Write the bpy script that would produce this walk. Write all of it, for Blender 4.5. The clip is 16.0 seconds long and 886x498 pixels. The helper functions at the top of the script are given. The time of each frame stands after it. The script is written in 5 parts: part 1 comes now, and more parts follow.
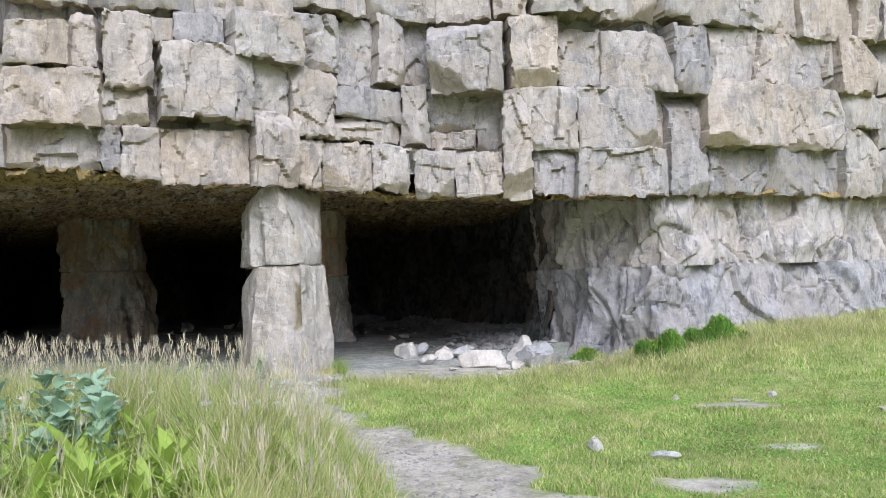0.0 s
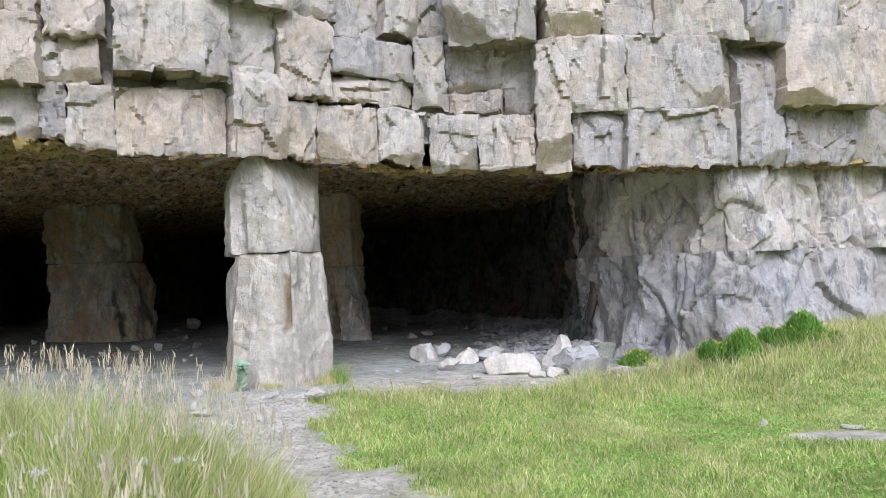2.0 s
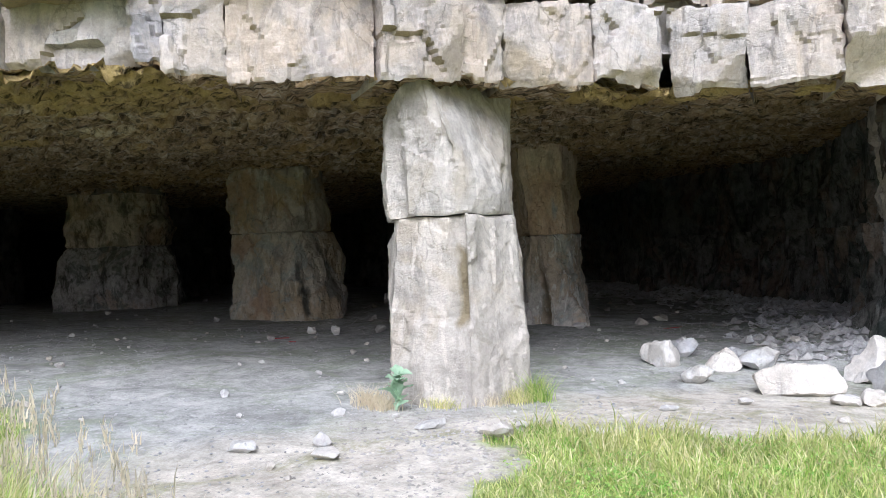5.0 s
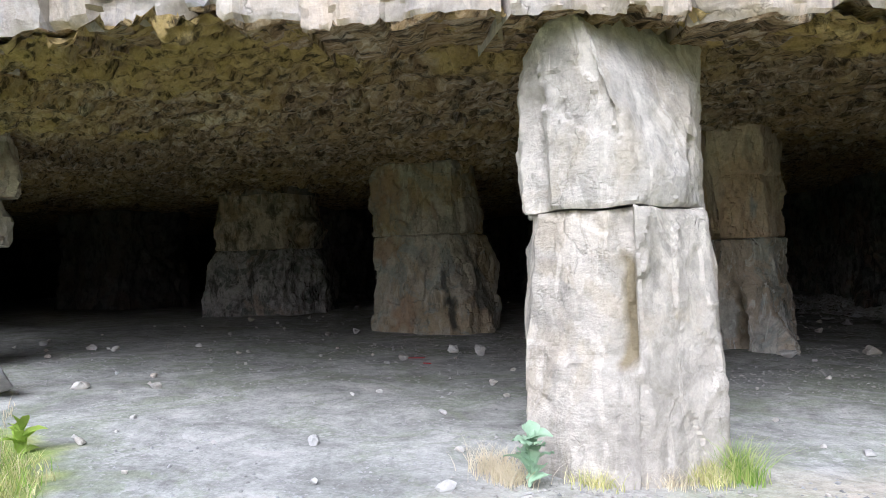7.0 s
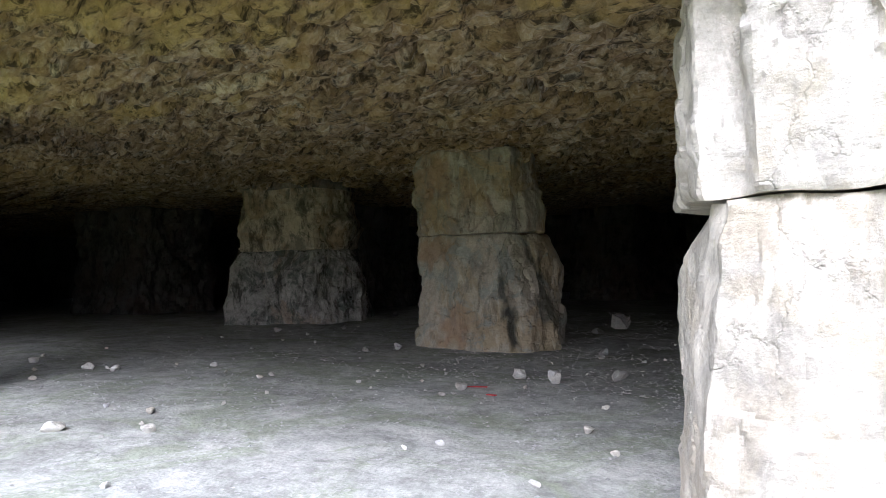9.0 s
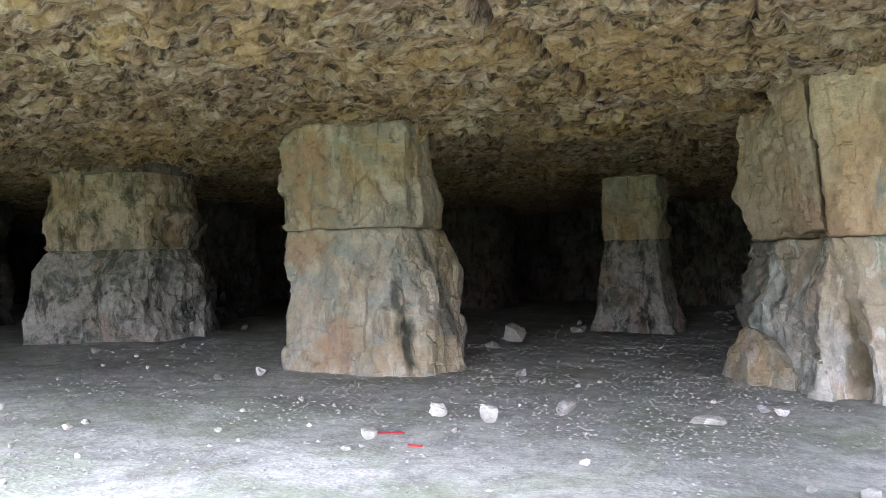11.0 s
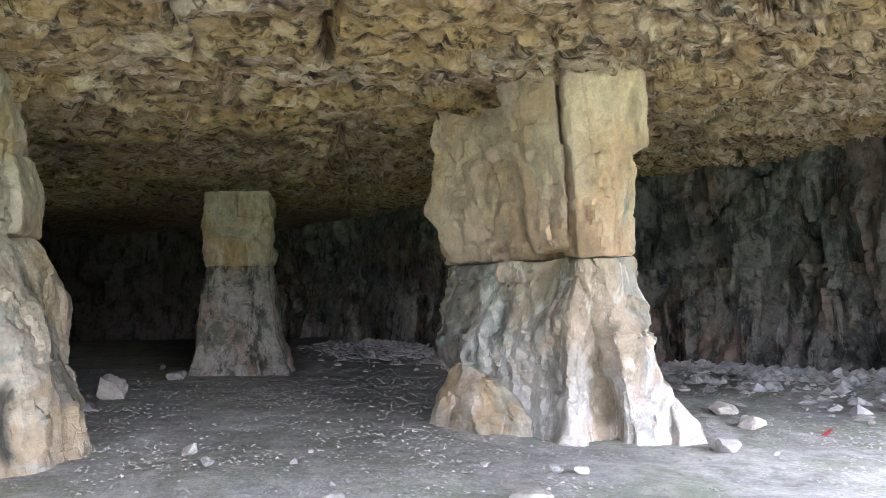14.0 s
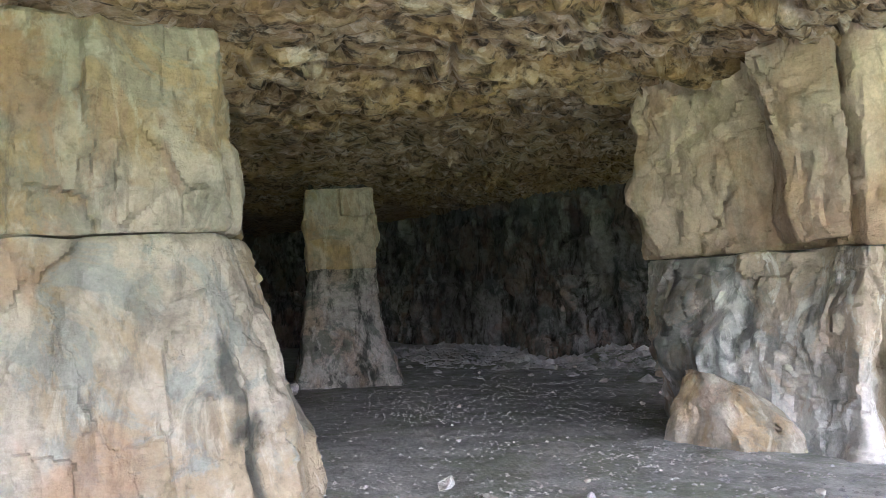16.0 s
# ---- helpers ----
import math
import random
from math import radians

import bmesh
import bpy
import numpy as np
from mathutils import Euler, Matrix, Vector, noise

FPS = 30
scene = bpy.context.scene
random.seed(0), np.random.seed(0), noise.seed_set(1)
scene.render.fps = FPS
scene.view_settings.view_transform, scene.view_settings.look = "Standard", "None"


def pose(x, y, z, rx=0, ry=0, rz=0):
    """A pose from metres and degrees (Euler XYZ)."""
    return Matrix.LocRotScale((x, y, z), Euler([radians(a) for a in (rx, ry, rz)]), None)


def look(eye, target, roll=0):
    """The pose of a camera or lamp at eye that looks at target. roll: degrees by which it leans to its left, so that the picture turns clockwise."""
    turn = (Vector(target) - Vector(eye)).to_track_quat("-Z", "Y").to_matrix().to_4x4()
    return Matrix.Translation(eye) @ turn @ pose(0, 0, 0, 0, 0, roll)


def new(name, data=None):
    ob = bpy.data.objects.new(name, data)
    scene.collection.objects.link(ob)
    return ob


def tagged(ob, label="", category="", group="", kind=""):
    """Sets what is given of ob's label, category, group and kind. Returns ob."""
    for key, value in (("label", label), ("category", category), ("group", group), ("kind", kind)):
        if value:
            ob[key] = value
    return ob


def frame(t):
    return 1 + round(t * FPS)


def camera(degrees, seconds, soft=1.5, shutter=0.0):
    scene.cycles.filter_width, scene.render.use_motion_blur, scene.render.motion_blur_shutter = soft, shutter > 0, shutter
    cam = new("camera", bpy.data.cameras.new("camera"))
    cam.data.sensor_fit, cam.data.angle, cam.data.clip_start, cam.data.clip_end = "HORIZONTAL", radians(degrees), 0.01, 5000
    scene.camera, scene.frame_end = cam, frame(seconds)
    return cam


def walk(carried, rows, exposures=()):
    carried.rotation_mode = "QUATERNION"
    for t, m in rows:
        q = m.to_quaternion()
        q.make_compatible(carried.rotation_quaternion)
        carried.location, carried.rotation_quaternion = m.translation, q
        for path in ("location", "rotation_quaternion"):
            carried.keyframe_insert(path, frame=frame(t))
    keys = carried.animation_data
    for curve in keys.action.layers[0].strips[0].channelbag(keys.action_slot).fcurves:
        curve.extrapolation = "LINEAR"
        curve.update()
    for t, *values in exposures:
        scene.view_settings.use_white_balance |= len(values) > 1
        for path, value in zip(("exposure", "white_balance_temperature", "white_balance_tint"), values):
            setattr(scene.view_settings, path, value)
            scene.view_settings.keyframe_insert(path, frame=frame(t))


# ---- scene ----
cam = camera(58.2, 16.0, 0.8)
METRES, EYE, TILT, LEAN, TURN = 19.5, 1.5, 0.0, 0.0, 0.0
ROWS = [
    (0.0, 0.0, 0.0, 0.0, 0.07, 2.26, 1.84),
    (0.5, 0.0066, 0.0272, -0.0004, -0.01, 2.16, 2.0),
    (1.0, 0.0095, 0.0569, -0.0011, 0.32, 2.18, 2.13),
    (1.5, 0.0111, 0.0921, -0.0007, 1.23, 1.9, 2.13),
    (2.0, 0.0118, 0.1279, -0.0014, 2.67, 1.72, 2.13),
    (2.5, 0.0098, 0.1644, -0.0025, 4.36, 1.58, 2.13),
    (3.0, 0.0097, 0.1957, -0.0037, 6.87, 1.38, 2.16),
    (3.5, 0.0083, 0.2261, -0.0038, 9.84, 1.06, 2.21),
    (4.0, 0.0041, 0.255, -0.0022, 12.69, 0.58, 2.25),
    (6.5, -0.03, 0.4036, 0.0008, 28.17, 0.42, 2.05),
    (7.0, -0.0397, 0.4304, 0.0009, 31.14, 0.84, 1.83),
    (7.5, -0.0546, 0.4503, 0.0021, 33.23, 1.09, 1.6),
    (8.0, -0.0723, 0.4714, 0.005, 34.66, 0.95, 1.33),
    (10.5, -0.197, 0.5935, 0.0038, 25.77, 0.94, 1.66),
    (11.0, -0.2186, 0.6178, 0.0016, 21.57, 1.1, 1.44),
    (11.5, -0.2387, 0.6418, -0.0008, 16.66, 1.4, 1.25),
    (12.0, -0.2589, 0.6655, -0.0026, 10.84, 1.71, 1.16),
    (12.5, -0.2772, 0.6887, -0.0005, 4.43, 1.65, 1.15),
    (13.0, -0.2976, 0.7075, 0.0011, -2.78, 1.77, 1.17),
    (13.5, -0.3155, 0.7247, 0.0002, -9.28, 2.22, 1.36),
    (14.0, -0.3348, 0.744, 0.0, -13.15, 2.58, 1.67),
    (14.5, -0.3578, 0.7634, 0.0011, -14.98, 2.56, 2.12),
    (15.0, -0.3847, 0.784, 0.0039, -15.39, 2.24, 2.56),
    (15.5, -0.4118, 0.8051, 0.0042, -14.86, 2.41, 3.04),
    (16.0, -0.4365, 0.8247, 0.0049, -13.84, 2.57, 3.3),
]
EXPOSURES = [(0, -0.1, 5450, 14), (2.5, 0.0, 5450, 14), (4.2, 0.2, 5450, 14), (6.5, 0.47, 5450, 14), (8.2, 0.68, 5450, 14), (9.5, 1.55, 5350, 15), (10.5, 2.5, 5300, 16), (12.5, 3.4, 5250, 18), (16, 3.75, 5250, 19)]
walk(cam, [(t, pose(0, 0, EYE, TILT, LEAN, TURN) @ pose(METRES * x, METRES * y, METRES * z, 90 + pitch, roll, yaw)) for t, x, y, z, yaw, pitch, roll in ROWS], EXPOSURES)

# ---- world and daylight: bright overcast ----
SUN_EL, SUN_AZ = radians(42), radians(165)
world = bpy.data.worlds.new("sky")
scene.world = world
world.use_nodes = True
wt = world.node_tree
wt.nodes.clear()
sky = wt.nodes.new("ShaderNodeTexSky")
sky.sky_type, sky.sun_disc = "NISHITA", False
sky.sun_elevation, sky.sun_rotation = SUN_EL, SUN_AZ
sky.air_density, sky.dust_density, sky.ozone_density = 1.0, 6.0, 1.0
cloud = wt.nodes.new("ShaderNodeHueSaturation")
cloud.inputs["Saturation"].default_value = 0.6
bg = wt.nodes.new("ShaderNodeBackground")
bg.inputs["Strength"].default_value = 0.15
wo = wt.nodes.new("ShaderNodeOutputWorld")
wt.links.new(sky.outputs[0], cloud.inputs["Color"])
wt.links.new(cloud.outputs[0], bg.inputs[0])
wt.links.new(bg.outputs[0], wo.inputs[0])
sun_data = bpy.data.lights.new("sun", "SUN")
sun_data.energy, sun_data.angle, sun_data.color = 2.15, radians(46), (1.0, 0.98, 0.95)
sun = new("sun", sun_data)
sun.matrix_world = look((0, 0, 40), Vector((0, 0, 40)) - Vector((math.sin(SUN_AZ) * math.cos(SUN_EL), math.cos(SUN_AZ) * math.cos(SUN_EL), math.sin(SUN_EL))))

# ---- numeric rock noise ----
RNG = np.random.default_rng(7)


def hashed(i, j, k, n):
    """A random number 0..1 for every whole-number cell."""
    with np.errstate(over="ignore"):
        h = (i.astype(np.int64) * 73856093) ^ (j.astype(np.int64) * 19349663) ^ (k.astype(np.int64) * 83492791) ^ (n * 2654435761 & 0xFFFFFFFF)
        h = h.astype(np.uint32)
        h = (h ^ (h >> np.uint32(15))) * np.uint32(2246822519)
        h = (h ^ (h >> np.uint32(13))) * np.uint32(3266489917)
        h = h ^ (h >> np.uint32(16))
    return h.astype(np.float64) / 4294967295.0


def facets(p, cell, seed, tilt=0.6, crack=0.0, width=0.06):
    """Fractured-rock relief: every cell is a tilted plane with its own level; cracks run along the borders. About -1..1."""
    q = np.asarray(p, float) / np.asarray(cell, float)
    b = np.floor(q).astype(np.int64)
    f1 = np.full(len(q), 9.0)
    f2 = np.full(len(q), 9.0)
    val = np.zeros(len(q))
    for di in (-1, 0, 1):
        for dj in (-1, 0, 1):
            for dk in (-1, 0, 1):
                i, j, k = b[:, 0] + di, b[:, 1] + dj, b[:, 2] + dk
                d = np.stack([i + hashed(i, j, k, seed), j + hashed(i, j, k, seed + 1), k + hashed(i, j, k, seed + 2)], 1) - q
                r = (d * d).sum(1)
                near = r < f1
                f2 = np.where(near, f1, np.minimum(f2, r))
                t = np.stack([hashed(i, j, k, seed + 3), hashed(i, j, k, seed + 4), hashed(i, j, k, seed + 5)], 1) - 0.5
                v = hashed(i, j, k, seed + 6) * 2 - 1 - 2 * tilt * (d * t).sum(1)
                val = np.where(near, v, val)
                f1 = np.where(near, r, f1)
    if crack:
        e = np.sqrt(f2) - np.sqrt(f1)
        val = val - crack * np.clip(1 - e / width, 0, 1)
    return val


def scallop(p, cell, seed):
    """Shell-shaped break scars: hollow bowls that meet in sharp ridges. About -0.5..0.6."""
    q = np.asarray(p, float) / np.asarray(cell, float)
    b = np.floor(q).astype(np.int64)
    best = np.full(len(q), 9.0)
    for di in (-1, 0, 1):
        for dj in (-1, 0, 1):
            for dk in (-1, 0, 1):
                i, j, k = b[:, 0] + di, b[:, 1] + dj, b[:, 2] + dk
                d = np.stack([i + hashed(i, j, k, seed), j + hashed(i, j, k, seed + 1), k + hashed(i, j, k, seed + 2)], 1) - q
                best = np.minimum(best, (d * d).sum(1) + 0.35 * hashed(i, j, k, seed + 3))
    return best - 0.5


def wave(p, scale, seed):
    """Smooth value noise, -1..1."""
    q = np.asarray(p, float) / scale
    b = np.floor(q).astype(np.int64)
    f = q - b
    f = f * f * (3 - 2 * f)
    out = 0
    for di in (0, 1):
        for dj in (0, 1):
            for dk in (0, 1):
                w = (f[:, 0] if di else 1 - f[:, 0]) * (f[:, 1] if dj else 1 - f[:, 1]) * (f[:, 2] if dk else 1 - f[:, 2])
                out = out + w * hashed(b[:, 0] + di, b[:, 1] + dj, b[:, 2] + dk, seed)
    return out * 2 - 1


def grid_faces(nu, nv, closed=False):
    """Quads of a grid with nu points a row and nv rows."""
    i = np.arange(nu if closed else nu - 1)
    j = np.arange(nv - 1)
    ii, jj = np.meshgrid(i, j)
    a = jj * nu + ii
    b = jj * nu + (ii + 1) % nu
    return np.stack([a, b, b + nu, a + nu], -1).reshape(-1, 4)


def mesh_of(name, verts, faces, material, sharp=38, smooth=True):
    me = bpy.data.meshes.new(name)
    verts = np.asarray(verts, np.float32)
    faces = np.asarray(faces, np.int32)
    n, k = faces.shape
    me.vertices.add(len(verts))
    me.vertices.foreach_set("co", verts.ravel())
    me.loops.add(n * k)
    me.loops.foreach_set("vertex_index", faces.ravel())
    me.polygons.add(n)
    me.polygons.foreach_set("loop_start", np.arange(n, dtype=np.int32) * k)
    me.polygons.foreach_set("use_smooth", np.full(n, smooth))
    me.update(calc_edges=True)
    me.validate()
    if sharp and smooth:
        me.set_sharp_from_angle(angle=radians(sharp))
    if material:
        me.materials.append(material)
    return me


def piece(name, verts, faces, material, parent=None, label="", sharp=38, smooth=True):
    """One mesh object under a thing, or a thing of its own."""
    ob = new(name, mesh_of(name, verts, faces, material, sharp, smooth))
    ob.parent = parent
    return tagged(ob, label)


def thing(name, at, label, category, group="", kind=""):
    ob = new(name)
    ob.location = at
    ob.empty_display_size = 0.2
    return tagged(ob, label, category, group, kind)


def shifted(verts, at):
    return np.asarray(verts) - np.asarray(at)


# ---- materials ----
def nodes_of(name, rough=0.9):
    m = bpy.data.materials.new(name)
    m.use_nodes = True
    nt = m.node_tree
    bsdf = nt.nodes["Principled BSDF"]
    bsdf.inputs["Roughness"].default_value = rough
    bsdf.inputs["Specular IOR Level"].default_value = 0.25
    return m, nt, bsdf


def nd(nt, kind, **sets):
    n = nt.nodes.new(kind)
    for k, v in sets.items():
        if k in n.inputs:
            n.inputs[k].default_value = v
    return n


def coords(nt, scale=(1, 1, 1)):
    g = nt.nodes.new("ShaderNodeNewGeometry")
    mp = nt.nodes.new("ShaderNodeMapping")
    mp.inputs["Scale"].default_value = scale
    nt.links.new(g.outputs["Position"], mp.inputs["Vector"])
    return mp.outputs[0]


def noise_tex(nt, vec, scale, detail=6, rough=0.6, dist=0.0):
    n = nd(nt, "ShaderNodeTexNoise", Scale=scale, Detail=detail, Roughness=rough, Distortion=dist)
    nt.links.new(vec, n.inputs["Vector"])
    return n.outputs["Fac"]


def ramp(nt, fac, *stops):
    r = nt.nodes.new("ShaderNodeValToRGB")
    el = r.color_ramp.elements
    while len(el) < len(stops):
        el.new(0.5)
    for e, (p, c) in zip(el, stops):
        e.position = p
        e.color = (*c, 1) if len(c) == 3 else c
    nt.links.new(fac, r.inputs[0])
    return r.outputs[0]


def mixed(nt, a, b, fac, how="MIX"):
    m = nt.nodes.new("ShaderNodeMix")
    m.data_type, m.blend_type = "RGBA", how
    for sock, v in ((m.inputs[0], fac), (m.inputs[6], a), (m.inputs[7], b)):
        if isinstance(v, (int, float)):
            sock.default_value = v
        elif isinstance(v, tuple):
            sock.default_value = (*v, 1)
        else:
            nt.links.new(v, sock)
    return m.outputs[2]


def relief(nt, bsdf, heights, strength=0.6, dist=0.03):
    prev = None
    for h, s, d in heights:
        b = nd(nt, "ShaderNodeBump", Strength=s, Distance=d)
        nt.links.new(h, b.inputs["Height"])
        if prev:
            nt.links.new(prev, b.inputs["Normal"])
        prev = b.outputs[0]
    nt.links.new(prev, bsdf.inputs["Normal"])


G = lambda v: (v, v, v)


def rock_material(name, light, dark, warm, warm_amount=0.45, stain=(0.12, 0.115, 0.11), stain_amount=0.5, streak=0.5, moss=None, under=None, crack=0.6, rust=None, speckle=0.85):
    """Weathered limestone: two tones, warm rusty blotches, grey streaks that run down, hair cracks, fine grain."""
    m, nt, bsdf = nodes_of(name, 0.92)
    p = coords(nt)
    pv = coords(nt, (1.4, 1.4, 0.5))
    ph = coords(nt, (0.7, 0.7, 5.0))
    base = ramp(nt, noise_tex(nt, p, 1.9, 9, 0.68), (0.36, dark), (0.5, light), (0.66, tuple(min(0.85, c * 1.15) for c in light)))
    w = ramp(nt, noise_tex(nt, p, 0.8, 6, 0.62, 0.7), (0.48, G(0)), (0.55, G(warm_amount)))
    base = mixed(nt, base, warm, w)
    if rust:
        base = mixed(nt, base, rust, ramp(nt, noise_tex(nt, pv, 1.5, 6, 0.65, 0.6), (0.51, G(0)), (0.58, G(0.6))))
    if moss:
        mm = ramp(nt, noise_tex(nt, p, 1.1, 7, 0.7, 0.9), (0.51, G(0)), (0.57, G(0.7)))
        base = mixed(nt, base, moss, mm)
    s = ramp(nt, noise_tex(nt, pv, 2.4, 9, 0.72, 0.5), (0.515, G(0)), (0.6, G(stain_amount)))
    base = mixed(nt, base, stain, s)
    s2 = ramp(nt, noise_tex(nt, pv, 2.8, 7, 0.65, 0.9), (0.54, G(0)), (0.6, G(streak)))
    base = mixed(nt, base, tuple(min(0.75, c * 1.28) for c in light), s2)
    # hair cracks
    wob = nd(nt, "ShaderNodeTexNoise", Scale=1.6, Detail=6, Roughness=0.65)
    nt.links.new(p, wob.inputs["Vector"])
    warped = mixed(nt, coords(nt, (1.0, 1.0, 0.6)), wob.outputs["Color"], 0.35)
    cr = nd(nt, "ShaderNodeTexVoronoi", Scale=2.3)
    cr.feature = "DISTANCE_TO_EDGE"
    nt.links.new(warped, cr.inputs["Vector"])
    lines = ramp(nt, cr.outputs["Distance"], (0.0, G(1)), (0.018, G(0)))
    gate = ramp(nt, noise_tex(nt, p, 1.3, 3), (0.44, G(0)), (0.54, G(1)))
    lines = mixed(nt, lines, gate, 1.0, "MULTIPLY")
    thin = mixed(nt, G(0), lines, crack)
    base = mixed(nt, base, (0.07, 0.065, 0.06), thin)
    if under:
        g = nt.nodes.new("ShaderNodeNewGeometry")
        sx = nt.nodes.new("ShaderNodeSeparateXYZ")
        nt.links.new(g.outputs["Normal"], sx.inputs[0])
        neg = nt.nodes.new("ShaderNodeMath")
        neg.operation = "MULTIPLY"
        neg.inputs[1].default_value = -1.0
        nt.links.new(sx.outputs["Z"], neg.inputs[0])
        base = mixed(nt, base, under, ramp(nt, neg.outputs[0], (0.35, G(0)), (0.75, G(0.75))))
    st = nt.nodes.new("ShaderNodeAttribute")
    st.attribute_name = "stain"
    base = mixed(nt, base, (0.20, 0.165, 0.09), st.outputs["Fac"])
    dk = nt.nodes.new("ShaderNodeAttribute")
    dk.attribute_name = "soot"
    base = mixed(nt, base, (0.06, 0.07, 0.065), dk.outputs["Fac"])
    ru = nt.nodes.new("ShaderNodeAttribute")
    ru.attribute_name = "rust"
    base = mixed(nt, base, (0.50, 0.30, 0.17), ru.outputs["Fac"])
    pt = nt.nodes.new("ShaderNodeAttribute")
    pt.attribute_name = "paint"
    base = mixed(nt, base, (0.22, 0.36, 0.50), pt.outputs["Fac"])
    grain = noise_tex(nt, p, 34, 8, 0.75)
    base = mixed(nt, base, mixed(nt, G(0.32), G(1.45), grain), 0.25 + 0.65 * speckle, "MULTIPLY")
    mid = noise_tex(nt, p, 9, 6, 0.7)
    base = mixed(nt, base, ramp(nt, mid, (0.34, G(0.62)), (0.5, G(0.95)), (0.64, G(1.08))), speckle, "MULTIPLY")
    oi = nt.nodes.new("ShaderNodeObjectInfo")
    tone = ramp(nt, oi.outputs["Random"], (0.0, (0.80, 0.81, 0.84)), (0.5, (0.98, 0.975, 0.96)), (1.0, (1.06, 1.0, 0.92)))
    base = mixed(nt, base, tone, 1.0, "MULTIPLY")
    nt.links.new(base, bsdf.inputs["Base Color"])
    dent = mixed(nt, G(1), G(0), lines)
    chips = nd(nt, "ShaderNodeTexVoronoi", Scale=4.2)
    nt.links.new(warped, chips.inputs["Vector"])
    relief(nt, bsdf, [(chips.outputs["Distance"], 0.45, 0.09), (noise_tex(nt, p, 6, 10, 0.75), 0.7, 0.06), (noise_tex(nt, ph, 5, 6, 0.65), 0.3, 0.03), (dent, 0.5, 0.02), (grain, 0.45, 0.007)])
    return m


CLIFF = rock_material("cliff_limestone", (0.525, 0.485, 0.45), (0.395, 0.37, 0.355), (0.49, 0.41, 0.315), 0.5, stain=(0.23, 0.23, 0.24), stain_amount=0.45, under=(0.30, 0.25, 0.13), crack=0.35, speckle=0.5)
PALE = rock_material("pale_limestone", (0.50, 0.475, 0.435), (0.41, 0.39, 0.355), (0.48, 0.415, 0.315), 0.4, stain=(0.23, 0.215, 0.2), stain_amount=0.35, streak=0.7, crack=0.15, speckle=0.45)
INNER = rock_material("cave_limestone", (0.62, 0.545, 0.43), (0.38, 0.325, 0.25), (0.55, 0.40, 0.21), 0.8, stain=(0.16, 0.15, 0.12), stain_amount=0.4, moss=(0.42, 0.40, 0.32), rust=(0.50, 0.35, 0.24), crack=0.2, speckle=0.5)
TAN = rock_material("tan_limestone", (0.64, 0.54, 0.43), (0.49, 0.39, 0.30), (0.60, 0.43, 0.28), 0.65, stain=(0.27, 0.225, 0.175), stain_amount=0.35, streak=0.3, rust=(0.52, 0.38, 0.28), crack=0.15, speckle=0.45)
STREAK = rock_material("streaked_limestone", (0.64, 0.605, 0.55), (0.43, 0.41, 0.375), (0.50, 0.38, 0.25), 0.6, stain=(0.19, 0.19, 0.165), stain_amount=0.55, streak=0.8, moss=(0.40, 0.43, 0.41), crack=0.15, speckle=0.45)
# greenish inner rock, its colour lowered to carry the cave's shade
GLOOM = rock_material("gloom_limestone", (0.27, 0.265, 0.245), (0.06, 0.06, 0.055), (0.28, 0.19, 0.14), 0.6, stain=(0.03, 0.033, 0.03), stain_amount=0.8, moss=(0.07, 0.095, 0.08), crack=0.3)
# near-black rock: the unlit depth of the cave put into colour
DEEP = rock_material("deep_shade_limestone", (0.13, 0.125, 0.115), (0.04, 0.04, 0.037), (0.12, 0.09, 0.07), 0.5, stain=(0.02, 0.022, 0.02), stain_amount=0.8, streak=0.2, crack=0.3)
MOTTLED = rock_material("mottled_limestone", (0.50, 0.47, 0.43), (0.21, 0.20, 0.18), (0.40, 0.29, 0.20), 0.6, stain=(0.04, 0.045, 0.04), stain_amount=0.8, moss=(0.11, 0.14, 0.12), crack=0.3)
VEILED = rock_material("veiled_limestone", (0.60, 0.53, 0.415), (0.41, 0.36, 0.28), (0.52, 0.40, 0.24), 0.7, stain=(0.22, 0.205, 0.165), stain_amount=0.45, streak=0.5, moss=(0.42, 0.45, 0.41), crack=0.15, speckle=0.45)
BLOTCHED = rock_material("blotched_limestone", (0.58, 0.51, 0.42), (0.27, 0.24, 0.20), (0.45, 0.33, 0.21), 0.7, stain=(0.06, 0.06, 0.05), stain_amount=0.75, streak=0.4, moss=(0.16, 0.17, 0.14), crack=0.3, speckle=0.5)
WALLROCK = rock_material("wall_limestone", (0.54, 0.515, 0.50), (0.38, 0.375, 0.385), (0.49, 0.415, 0.33), 0.35, stain=(0.14, 0.142, 0.16), stain_amount=0.65, crack=0.3, speckle=0.45)


